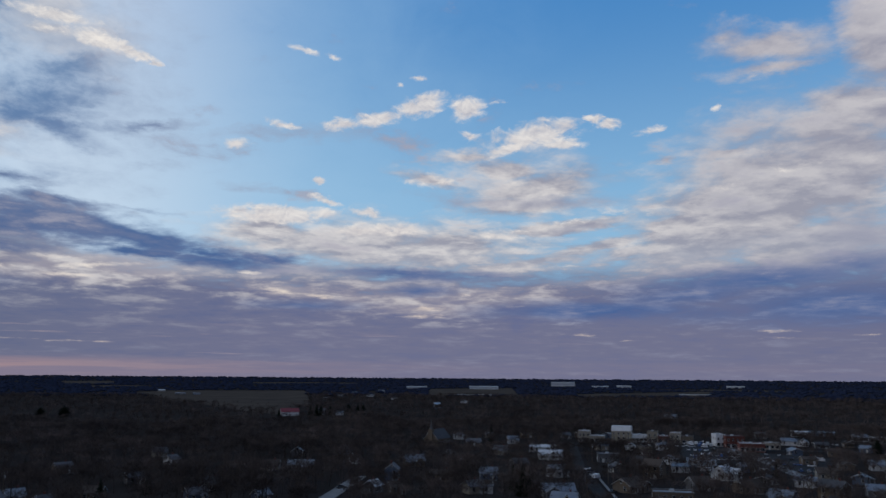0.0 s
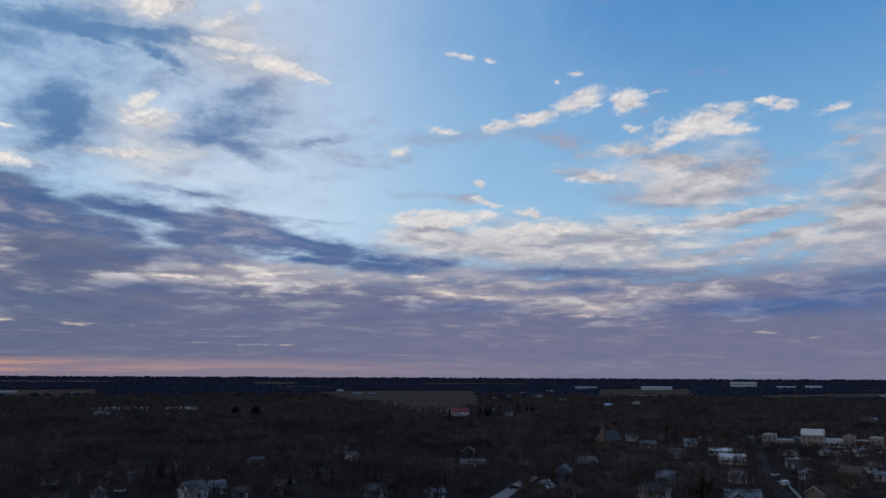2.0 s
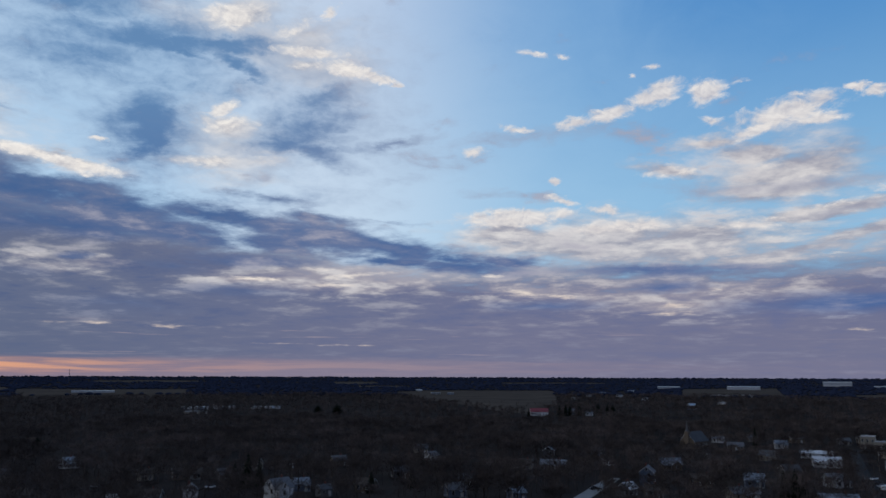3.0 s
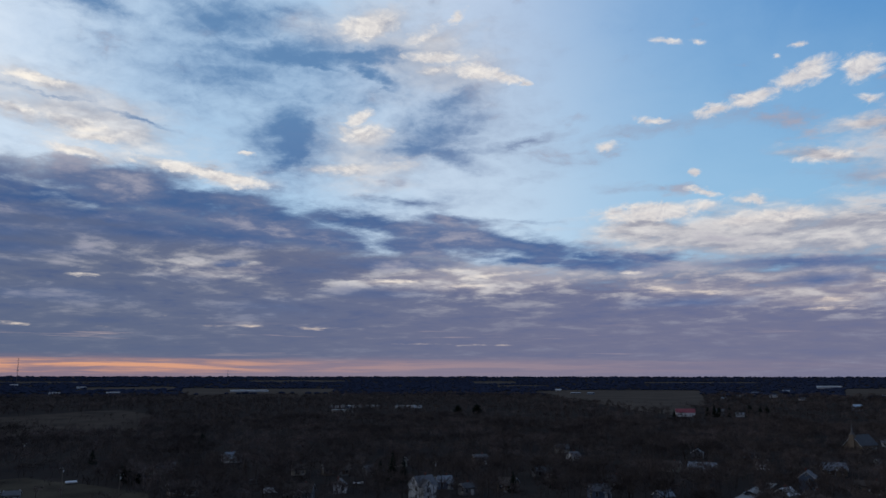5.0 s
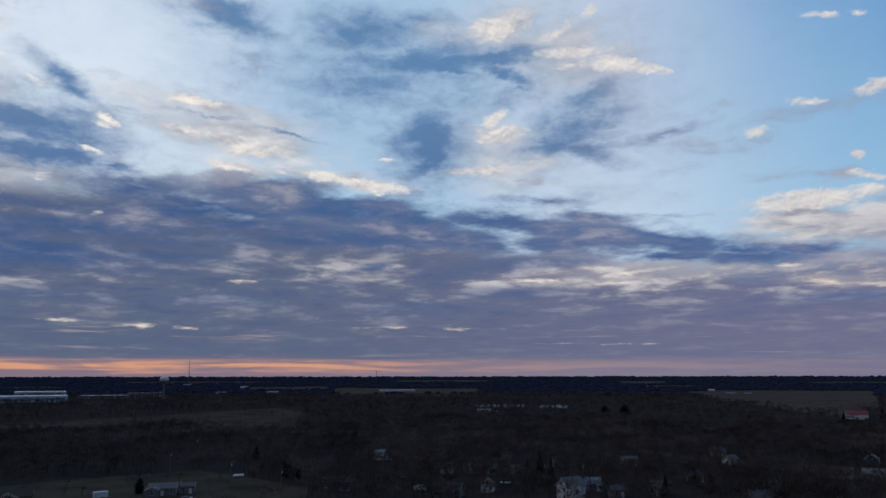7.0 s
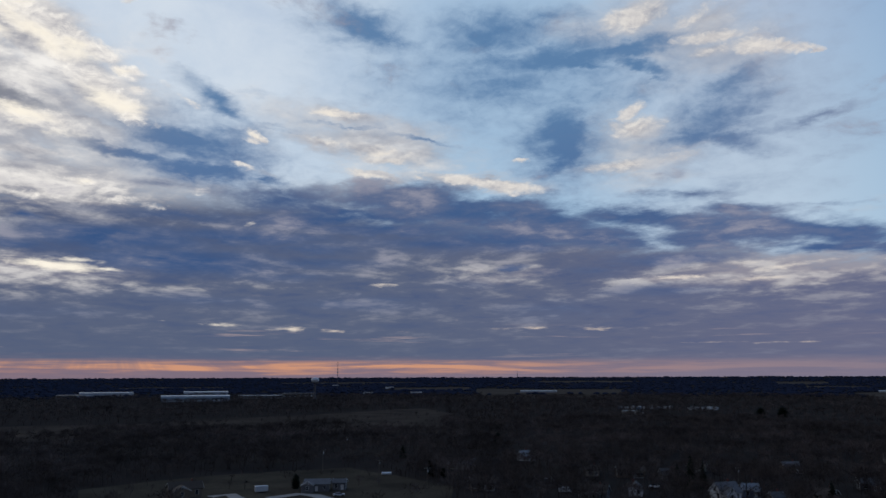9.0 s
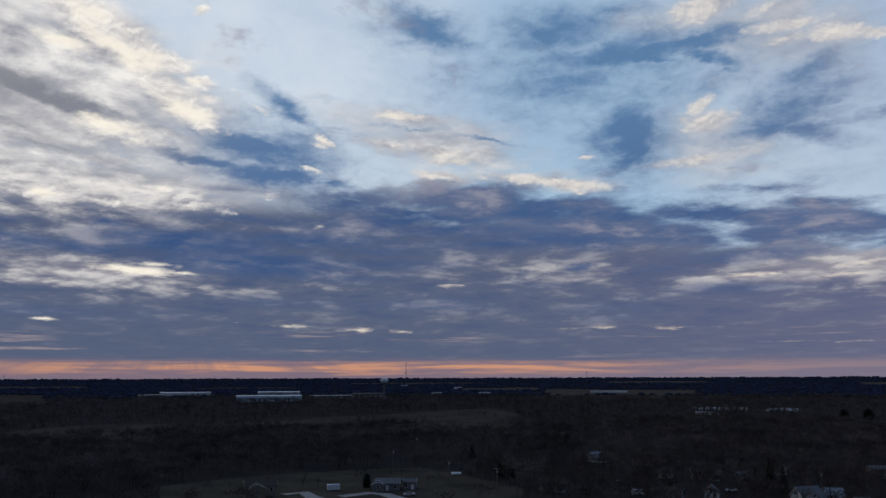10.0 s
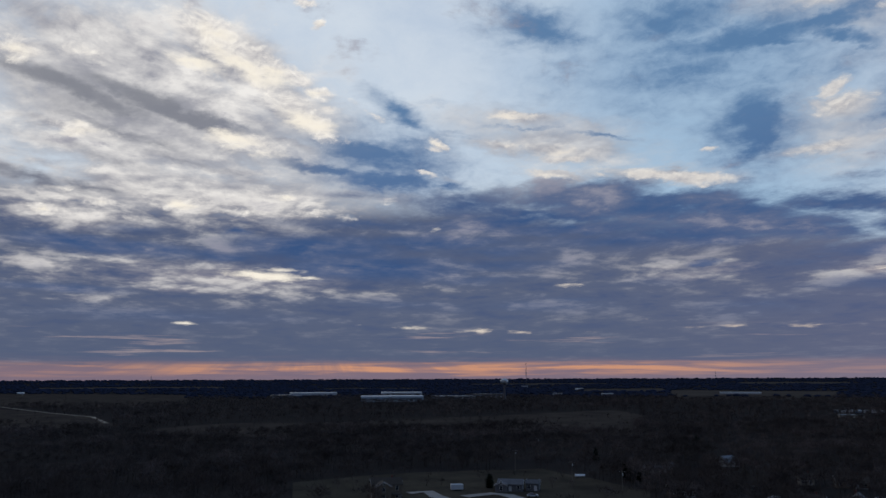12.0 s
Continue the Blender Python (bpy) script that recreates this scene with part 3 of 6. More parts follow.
# sunlit sheets
thick = wm("MULTIPLY_ADD", cream.total, 1.3, wm("MULTIPLY", wm("SUBTRACT", streaks, 0.5), 2.6))
cover = ramp(thick, 0.18, 0.85)
lit = wm("ADD", wm("MULTIPLY", relief, 2.4), wm("MULTIPLY_ADD", wm("SUBTRACT", curds, 0.5), 1.5, ramp(streaks, 0.42, 0.60, 0.20, 0.80)), clamp=True)
sunlit = wmix(lit, wmix(sunward, (0.315, 0.300, 0.355), (0.36, 0.355, 0.40)), wmix(sunward, wmix(ramp(bearing, 8, 24), (0.70, 0.655, 0.635), (0.56, 0.525, 0.535)), wmix(ramp(bearing, -60, -76), (0.80, 0.775, 0.755), (1.02, 0.98, 0.93))))
lowness = ramp(height, 11.0, 6.5)
sunlit = wmix(wm("MULTIPLY", lowness, ramp(streaks, 0.58, 0.44, 0.10, 0.85)), sunlit, (0.34, 0.315, 0.37))
sky = wmix(wm("MULTIPLY", cover, wm("MULTIPLY_ADD", lowness, -0.18, 0.90)), sky, sunlit)

# shaded cloud: thin blue-grey at its rims, deep blue inside
thick = wm("MULTIPLY_ADD", slate.total, 1.40, wm("MULTIPLY", wm("SUBTRACT", wm("MULTIPLY_ADD", streaks, 0.8, wm("MULTIPLY", billow, 0.2)), 0.5), 3.2))
thick = wm("SUBTRACT", thick, ramp(slate.total, 0.20, 0.0, 0.0, 0.30))
core = wmix(ramp(height, 14, 22), wmix(ramp(bearing, -70, -84), (0.075, 0.165, 0.350), (0.185, 0.200, 0.260)), wmix(ramp(bearing, -68, -82), (0.100, 0.215, 0.410), (0.270, 0.280, 0.320)))
rim = wmix(ramp(bearing, -64, -82), (0.33, 0.45, 0.62), (0.40, 0.41, 0.46))
shaded = wmix(sunward, (0.30, 0.315, 0.41), wmix(ramp(thick, 0.15, 1.1), rim, core))
sky = wmix(ramp(thick, 0.0, 1.20, 0.0, 0.95), sky, shaded)

# the bars of the deck
thick = wm("MULTIPLY_ADD", dark.total, 1.25, wm("MULTIPLY", wm("SUBTRACT", streaks, 0.5), 3.8))
gloom = wmix(under, (0.052, 0.118, 0.30), (0.042, 0.098, 0.245))
dusk = wmix(under, (0.135, 0.178, 0.33), (0.130, 0.165, 0.280))
sky = wmix(ramp(thick, 0.10, 0.95, 0.0, 0.95), sky, wmix(ramp(streaks, 0.44, 0.58), gloom, dusk))
sky = wmix(wm("MULTIPLY", ramp(thick, 0.05, 0.4), wm("MULTIPLY", ramp(streaks, 0.53, 0.62), ramp(height, 3.0, 9.0, 0.08, 0.60))), sky, (0.40, 0.39, 0.46))

# crisp heads in the sun: bright tops, grey bellies
thick = wm("MULTIPLY_ADD", puff.total, 1.15, wm("MULTIPLY", wm("SUBTRACT", wm("MULTIPLY_ADD", billow, 0.75, wm("MULTIPLY", curds, 0.25)), 0.5), 1.9))
thick = wm("SUBTRACT", thick, ramp(puff.total, 0.22, 0.0, 0.0, 0.5))
glowing = wm("ADD", wm("MULTIPLY", heads_lit, 2.2), wm("MULTIPLY_ADD", wm("SUBTRACT", curds, 0.5), 1.2, 0.62), clamp=True)
heads = wmix(glowing, wmix(sunward, (0.46, 0.445, 0.49), (0.50, 0.49, 0.52)), wmix(ramp(bearing, -10, -40), (0.79, 0.745, 0.71), wmix(ramp(bearing, -58, -72), (0.88, 0.84, 0.79), (1.08, 1.03, 0.96))))
sky = wmix(ramp(thick, 0.24, 0.85, 0.0, 0.90), sky, heads)

# breaks where the sun comes through
thick = wm("ADD", bright.total, wm("MULTIPLY", wm("SUBTRACT", wm("MULTIPLY_ADD", curds, 0.6, wm("MULTIPLY", fine, 0.4)), 0.5), 2.6))
sky = wmix(ramp(wm("SUBTRACT", thick, ramp(bright.total, 0.30, 0.0, 0.0, 0.7)), 0.20, 1.15, 0.0, 1.0), sky, wmix(ramp(bearing, -50, -75), wmix(ramp(height, 4, 9), (0.80, 0.66, 0.55), (0.88, 0.82, 0.75)), (1.08, 1.0, 0.86)))

# glow along the horizon
lines = wnode("ShaderNodeCombineXYZ")
wput(lines.inputs[0], wm("MULTIPLY", bearing, 0.10))
wput(lines.inputs[1], wm("MULTIPLY", height, 2.2))
lines = wnoise(lines.outputs[0], 1.0, 6.0, 0.6, 0.2)
edge = wm("ADD", height, wm("MULTIPLY", wm("SUBTRACT", lines, 0.5), 1.4))
reach = ramp(bearing, 6, -36, 0.12, 1.0)
sky = wmix(wm("MULTIPLY", ramp(edge, 1.7, 0.4), wm("MULTIPLY", reach, 0.75)), sky, wmix(ramp(bearing, -25, -60), (0.245, 0.20, 0.265), (0.26, 0.180, 0.225)))
fire = wm("MULTIPLY", wm("MULTIPLY", ramp(edge, 1.35, 1.0), ramp(edge, 0.15, 0.75)), ramp(lines, 0.40, 0.58, 0.15, 1.0))
slant = wnode("ShaderNodeCombineXYZ")
wput(slant.inputs[0], wm("MULTIPLY_ADD", wm("ADD", bearing, 74.0), wm("MULTIPLY_ADD", height, 0.07, 0.24), 0.0))
shafts = ramp(wnoise(slant.outputs[0], 1.0, 4.0, 0.6), 0.40, 0.56, 0.50, 1.0)      # slanting shafts between shaded ones, under the sun
shafts = wm("MAXIMUM", shafts, ramp(bearing, -74, -58))
heart = ramp(wm("ABSOLUTE", wm("ADD", bearing, 63.0)), 26.0, 14.0, 0.40, 0.85)
sky = wmix(wm("MULTIPLY", wm("MULTIPLY", fire, shafts), wm("MULTIPLY", reach, heart)), sky, wmix(ramp(bearing, -20, -55), (0.44, 0.30, 0.30), (0.76, 0.36, 0.20)))
# thin lit streaks over the glow
sky = wmix(wm("MULTIPLY", wm("MULTIPLY", ramp(lines, 0.58, 0.70), ramp(height, 4.2, 2.8)), wm("MULTIPLY", ramp(height, 1.2, 1.8), ramp(bearing, 10, -40, 0.10, 0.42))), sky, (0.60, 0.46, 0.43))
# the unseen evening sky behind: an assumed dull slate deck, toned to dim the ground
facing = wm("MULTIPLY_ADD", wx, -0.53, wm("MULTIPLY", wy, 0.85))
sky = wmix(ramp(facing, 0.15, -0.45, 0.0, 0.9), sky, (0.15, 0.175, 0.25))
sky = wmix(ramp(height, 0.0, -1.5), sky, (0.02, 0.02, 0.025))

back = wnode("ShaderNodeBackground")
wput(back.inputs[0], sky)
back.inputs[1].default_value = 1.0
wt.links.new(back.outputs[0], wnode("ShaderNodeOutputWorld").inputs[0])

# the sun stands behind the cloud: weak and wide
sun = bpy.data.lights.new("sun", "SUN")
sun.energy, sun.angle, sun.color = 0.25, radians(14), (1.0, 0.86, 0.72)
sun_ob = new("sun", sun)
b, h = radians(SUN_BEARING), radians(SUN_HEIGHT)
sun_ob.matrix_world = look(Vector((math.sin(b) * math.cos(h), math.cos(b) * math.cos(h), math.sin(h))) * 200, (0, 0, 0))

# ---------------------------------------------------------------- materials
def material(name, colour, rough=0.8, second=None, scale=0.3, fine=4.0, bump=0.3, metallic=0.0, vary=0.0, gloss=0.5):
    """A surface with broad stains and fine grain: colour and second mix by two noises; vary: lightness from object to object."""
    m = bpy.data.materials.new(name)
    m.use_nodes = True
    t = m.node_tree
    shader = t.nodes["Principled BSDF"]
    second = second or tuple(c * 0.62 for c in colour)
    tc = t.nodes.new("ShaderNodeTexCoord")
    broad, small = t.nodes.new("ShaderNodeTexNoise"), t.nodes.new("ShaderNodeTexNoise")
    for n, s, d in ((broad, scale, 6.0), (small, fine, 4.0)):
        t.links.new(tc.outputs["Object"], n.inputs["Vector"])
        n.inputs["Scale"].default_value, n.inputs["Detail"].default_value, n.inputs["Roughness"].default_value = s, d, 0.62
    add = t.nodes.new("ShaderNodeMath")
    add.operation = "MULTIPLY_ADD"
    add.inputs[1].default_value = 0.45
    t.links.new(small.outputs["Fac"], add.inputs[0])
    t.links.new(broad.outputs["Fac"], add.inputs[2])
    rng = t.nodes.new("ShaderNodeMapRange")
    rng.inputs[1].default_value, rng.inputs[2].default_value = 0.48, 0.98
    t.links.new(add.outputs[0], rng.inputs[0])
    mix = t.nodes.new("ShaderNodeMix")
    mix.data_type = "RGBA"
    mix.inputs[6].default_value, mix.inputs[7].default_value = (*second, 1), (*colour, 1)
    t.links.new(rng.outputs[0], mix.inputs[0])
    out = mix.outputs[2]
    if vary:
        info = t.nodes.new("ShaderNodeObjectInfo")
        r2 = t.nodes.new("ShaderNodeMapRange")
        r2.inputs[3].default_value, r2.inputs[4].default_value = 1 - vary, 1 + vary
        t.links.new(info.outputs["Random"], r2.inputs[0])
        sc = t.nodes.new("ShaderNodeVectorMath")
        sc.operation = "SCALE"
        t.links.new(out, sc.inputs[0])
        t.links.new(r2.outputs[0], sc.inputs["Scale"])
        out = sc.outputs[0]
    t.links.new(out, shader.inputs["Base Color"])
    shader.inputs["Roughness"].default_value, shader.inputs["Metallic"].default_value = rough, metallic
    shader.inputs["Specular IOR Level"].default_value = gloss
    if bump:
        b = t.nodes.new("ShaderNodeBump")
        b.inputs["Strength"].default_value, b.inputs["Distance"].default_value = bump, 0.05
        t.links.new(small.outputs["Fac"], b.inputs["Height"])
        t.links.new(b.outputs[0], shader.inputs["Normal"])
    return m


def island_material(name, dark_tone, light_tone, rough=0.9):
    """For joined plants: each island (twig, clump) its own tone between the two."""
    m = bpy.data.materials.new(name)
    m.use_nodes = True
    t = m.node_tree
    geo = t.nodes.new("ShaderNodeNewGeometry")
    tc, n = t.nodes.new("ShaderNodeTexCoord"), t.nodes.new("ShaderNodeTexNoise")
    t.links.new(tc.outputs["Object"], n.inputs["Vector"])
    n.inputs["Scale"].default_value, n.inputs["Detail"].default_value = 0.016, 5.0
    crowns = t.nodes.new("ShaderNodeTexNoise")
    t.links.new(tc.outputs["Object"], crowns.inputs["Vector"])
    crowns.inputs["Scale"].default_value, crowns.inputs["Detail"].default_value = 0.11, 2.0
    add, total = t.nodes.new("ShaderNodeMath"), t.nodes.new("ShaderNodeMath")
    add.operation = total.operation = "MULTIPLY_ADD"
    add.inputs[1].default_value, total.inputs[1].default_value = 0.12, 0.8
    t.links.new(geo.outputs["Random Per Island"], add.inputs[0])
    t.links.new(n.outputs["Fac"], add.inputs[2])
    t.links.new(crowns.outputs["Fac"], total.inputs[0])
    t.links.new(add.outputs[0], total.inputs[2])
    add = total
    rng = t.nodes.new("ShaderNodeMapRange")
    rng.inputs[1].default_value, rng.inputs[2].default_value = 0.78, 1.26
    t.links.new(add.outputs[0], rng.inputs[0])
    mix = t.nodes.new("ShaderNodeMix")
    mix.data_type = "RGBA"
    mix.inputs[6].default_value, mix.inputs[7].default_value = (*dark_tone, 1), (*light_tone, 1)
    t.links.new(rng.outputs[0], mix.inputs[0])
    t.links.new(mix.outputs[2], t.nodes["Principled BSDF"].inputs["Base Color"])
    t.nodes["Principled BSDF"].inputs["Roughness"].default_value = rough
    t.nodes["Principled BSDF"].inputs["Specular IOR Level"].default_value = 0.0
    return m


GROUND = material("leaf_litter_and_grass", (0.052, 0.044, 0.038), 0.95, (0.028, 0.025, 0.026), 0.02, 0.5, 0.4, gloss=0.0)
FIELD = material("stubble_field", (0.112, 0.092, 0.074), 0.95, (0.056, 0.047, 0.042), 0.010, 0.15, 0.3, gloss=0.0)
LAWN = material("winter_lawn", (0.092, 0.078, 0.058), 0.95, (0.036, 0.031, 0.026), 0.045, 0.7, 0.4, gloss=0.0)
MEADOW = material("rough_winter_meadow", (0.096, 0.077, 0.062), 0.95, (0.034, 0.029, 0.027), 0.022, 0.35, 0.4, gloss=0.0)
ASPHALT = material("asphalt", (0.045, 0.045, 0.047), 0.9, None, 0.08, 2.0, gloss=0.03)
CONCRETE = material("pale_concrete", (0.24, 0.235, 0.23), 0.85, (0.16, 0.155, 0.15), 0.15, 2.0)
GRAVEL = material("pale_gravel", (0.26, 0.23, 0.19), 0.95, (0.17, 0.15, 0.12), 0.2, 3.0, gloss=0.2)
TWIGS = island_material("bare_twigs", (0.048, 0.038, 0.034), (0.190, 0.146, 0.130))
WOODS = island_material("bare_woodland", (0.044, 0.036, 0.033), (0.168, 0.132, 0.119))
# blue distance haze is painted into this base colour
HAZED_WOODS = island_material("hazed_woodland", (0.025, 0.031, 0.055), (0.032, 0.040, 0.068))
BARK = material("bark", (0.085, 0.072, 0.066), 0.95, None, 1.0, 8.0, 0.6, vary=0.25, gloss=0.0)
NEEDLES = island_material("dark_needles", (0.008, 0.011, 0.008), (0.026, 0.034, 0.022))
WHITE = material("white_siding", (0.72, 0.73, 0.74), 0.6, (0.55, 0.56, 0.58), 0.5, 6.0, 0.2, vary=0.08)
CREAM = material("cream_siding", (0.38, 0.34, 0.28), 0.7, None, 0.5, 6.0, 0.2, vary=0.12, gloss=0.2)
GREY_SIDING = material("grey_siding", (0.15, 0.15, 0.158), 0.7, None, 0.5, 6.0, 0.2, vary=0.15, gloss=0.2)
BLUE_SIDING = material("blue_siding", (0.13, 0.165, 0.235), 0.7, None, 0.5, 6.0, 0.2, vary=0.1, gloss=0.2)
TAN = material("tan_siding", (0.19, 0.15, 0.115), 0.7, None, 0.5, 6.0, 0.2, vary=0.15, gloss=0.2)
BRICK = material("red_brick", (0.17, 0.062, 0.048), 0.9, (0.11, 0.042, 0.035), 0.6, 5.0, 0.4, gloss=0.2)
STONE = material("buff_stone", (0.36, 0.32, 0.25), 0.9, (0.24, 0.21, 0.17), 0.5, 5.0, 0.4, gloss=0.2)
SHINGLE = material("grey_shingles", (0.135, 0.135, 0.145), 0.9, (0.085, 0.085, 0.09), 0.6, 5.0, 0.5, vary=0.3, gloss=0.2)
BROWN_SHINGLE = material("brown_shingles", (0.085, 0.068, 0.058), 0.9, (0.07, 0.055, 0.045), 0.6, 5.0, 0.5, vary=0.3, gloss=0.2)
PALE_ROOF = material("pale_membrane_roof", (0.70, 0.70, 0.70), 0.6, (0.52, 0.52, 0.53), 0.2, 3.0, 0.2)
METAL_ROOF = material("galvanised_roof", (0.25, 0.265, 0.29), 0.5, (0.17, 0.18, 0.20), 0.3, 3.0, 0.2, metallic=0.3)
RED_ROOF = material("red_metal_roof", (0.27, 0.030, 0.034), 0.5, (0.19, 0.024, 0.028), 0.3, 3.0, 0.2)
BLUE_METAL = material("blue_metal_cladding", (0.42, 0.50, 0.58), 0.5, (0.33, 0.40, 0.48), 0.2, 3.0, 0.2)
BLUE_BAND = material("blue_band", (0.16, 0.24, 0.36), 0.5, None, 0.2, 3.0, 0.1)
STEEL = material("painted_steel", (0.55, 0.57, 0.60), 0.5, (0.40, 0.42, 0.45), 0.3, 3.0, 0.1)
DARK_STEEL = material("dark_lattice_steel", (0.12, 0.11, 0.12), 0.6, None, 0.5, 5.0, 0.1)
TRIM = material("white_trim", (0.70, 0.70, 0.70), 0.6, None, 0.8, 8.0, 0.1)
POLE_WOOD = material("weathered_pole_wood", (0.20, 0.17, 0.14), 0.9, None, 1.0, 8.0, 0.4, gloss=0.0)
RUBBER = material("tyre_rubber", (0.02, 0.02, 0.02), 0.9, None, 2.0, 9.0, 0.1)


def glass_material():
    m = bpy.data.materials.new("window_glass")
    m.use_nodes = True
    s = m.node_tree.nodes["Principled BSDF"]
    s.inputs["Base Color"].default_value = (0.012, 0.014, 0.018, 1)
    s.inputs["Roughness"].default_value = 0.06
    return m


GLASS = glass_material()
PAINT = [material("car_paint_" + n, c, 0.3, c, 1.0, 5.0, 0.0) for n, c in
         (("white", (0.75, 0.76, 0.78)), ("silver", (0.42, 0.44, 0.47)), ("blue", (0.06, 0.12, 0.30)), ("red", (0.30, 0.03, 0.03)), ("black", (0.02, 0.02, 0.022)))]

# ---------------------------------------------------------------- helpers for building
def rise(d):
    """The land's height at d metres from the middle: flat, then raised to meet the horizon in the camera's view."""
    s = min(max((d - 1800) / 3150, 0), 1)
    return 36 * s * s * (1.6 - 0.6 * s) + 8 * s ** 6


def spot(right, dist):
    """A place on the ground from its bearing (degrees to the right of +y) and distance."""
    a = radians(right)
    return math.sin(a) * dist, math.cos(a) * dist, rise(dist)


def mesh_of(name, bm, mat):
    me = bpy.data.meshes.new(name)
    bm.normal_update()
    bm.to_mesh(me)
    bm.free()
    me.materials.append(mat)
    return me


def part(name, bm, mat, parent, label="", m=None):
    """Links a bmesh, or a mesh that others share, as one mesh object under a thing or a part."""
    ob = new(name, bm if isinstance(bm, bpy.types.Mesh) else mesh_of(name, bm, mat))
    ob.parent = parent
    if m is not None:
        ob.matrix_basis = m
    return tagged(ob, label)


def thing(name, right, dist, turn, label, category, group="", sink=0.0):
    """An Empty on the ground. turn 0 shows the thing's front (its -y side) to the middle of the place."""
    e = new(name)
    x, y, z = spot(right, dist)
    e.matrix_world = pose(x, y, z - sink, 0, 0, turn - right)
    return tagged(e, label, category, group)


def box(bm, x0, x1, y0, y1, z0, z1, bevel=0.0):
    r = bmesh.ops.create_cube(bm, size=1)
    bmesh.ops.transform(bm, matrix=Matrix.Translation(((x0 + x1) / 2, (y0 + y1) / 2, (z0 + z1) / 2)) @ Matrix.Diagonal((x1 - x0, y1 - y0, z1 - z0, 1)), verts=r["verts"])
    if bevel:
        edges = {e for v in r["verts"] for e in v.link_edges}
        bmesh.ops.bevel(bm, geom=list(edges), offset=bevel, segments=1, affect="EDGES", profile=0.5)
    return bm


def prism(bm, outline, x0, x1):
    """An outline in the y-z plane, pulled from x0 to x1."""
    a = [bm.verts.new((x0, y, z)) for y, z in outline]
    b = [bm.verts.new((x1, y, z)) for y, z in outline]
    bm.faces.new(a[::-1])
    bm.faces.new(b)
    for i in range(len(a)):
        j = (i + 1) % len(a)
        bm.faces.new((a[i], a[j], b[j], b[i]))
    bmesh.ops.recalc_face_normals(bm, faces=bm.faces[:])
    return bm


def rod(bm, a, b, r0, r1, sides=6):
    a, b = Vector(a), Vector(b)
    q = (b - a).to_track_quat("Z", "Y")
    rings = [[bm.verts.new(c + q @ Vector((math.cos(k * math.tau / sides) * r, math.sin(k * math.tau / sides) * r, 0))) for k in range(sides)] for c, r in ((a, r0), (b, r1))]
    for k in range(sides):
        j = (k + 1) % sides
        bm.faces.new((rings[0][k], rings[0][j], rings[1][j], rings[1][k]))
    bm.faces.new(rings[0][::-1])
    bm.faces.new(rings[1])
    return bm


def lathe(bm, profile, sides=20):
    rings = [[bm.verts.new((math.cos(k * math.tau / sides) * r, math.sin(k * math.tau / sides) * r, z)) for k in range(sides)] for r, z in profile]
    for lo, hi in zip(rings, rings[1:]):
        for k in range(sides):
            j = (k + 1) % sides
            bm.faces.new((lo[k], lo[j], hi[j], hi[k]))
    bm.faces.new(rings[0][::-1])
    bm.faces.new(rings[-1])
    return bm


def structure(name, me, label):
    return tagged(new(name, me), label, kind="structure")


# ---------------------------------------------------------------- ground
def ground_sheet():
    radii = [40 * k for k in range(0, 30)] + [1200 + 75 * k for k in range(0, 50)] + [4950]
    sides = 144
    bm = bmesh.new()
    centre = bm.verts.new((0, 0, 0))
    previous = None
    for r in radii[1:]:
        ring = [bm.verts.new((math.sin(k * math.tau / sides) * r, math.cos(k * math.tau / sides) * r, rise(r))) for k in range(sides)]
        for k in range(sides):
            j = (k + 1) % sides
            if previous:
                bm.faces.new((previous[k], ring[k], ring[j], previous[j]))
            else:
                bm.faces.new((centre, ring[k], ring[j]))
        previous = ring
    bmesh.ops.recalc_face_normals(bm, faces=bm.faces[:])
    return mesh_of("ground", bm, GROUND)


structure("ground", ground_sheet(), "dark brown winter ground with leaf litter and grass")
LAID = [0]
CLEAR = []       # outlines on the plan that no wood covers


def field(name, label, mat, corners, lift=0.12, keep=True):
    """A patch of open land: its corners as (bearing, distance), laid on the ground."""
    LAID[0] += 1
    lift += 0.006 * LAID[0]
    pts = []
    for (a0, d0), (a1, d1) in zip(corners, corners[1:] + corners[:1]):
        n = max(2, int(abs(d1 - d0) / 75) + int(abs(a1 - a0) / 1.2) + 1)
        pts += [(a0 + (a1 - a0) * k / n, d0 + (d1 - d0) * k / n) for k in range(n)]
    middle = (sum(p[0] for p in pts) / len(pts), sum(p[1] for p in pts) / len(pts))
    bm = bmesh.new()
    rings = []
    for f in (1.0, 0.75, 0.5, 0.25):
        ring = []
        for k, (a, d) in enumerate(pts):
            wob = 1 + 0.012 * math.sin(k * 1.7) * f
            a2, d2 = middle[0] + (a - middle[0]) * f * wob, middle[1] + (d - middle[1]) * f * wob
            x, y, z = spot(a2, d2)
            ring.append(bm.verts.new((x, y, z + lift)))
        rings.append(ring)
    for lo, hi in zip(rings, rings[1:]):
        for k in range(len(lo)):
            j = (k + 1) % len(lo)
            bm.faces.new((lo[k], lo[j], hi[j], hi[k]))
    bm.faces.new(rings[-1])
    bmesh.ops.recalc_face_normals(bm, faces=bm.faces[:])
    if bm.faces[0].normal.z < 0:
        bmesh.ops.reverse_faces(bm, faces=bm.faces[:])
    if keep:
        CLEAR.append(np.array([spot(a, d)[:2] for a, d in pts]))
    return structure(name, mesh_of(name, bm, mat), label)


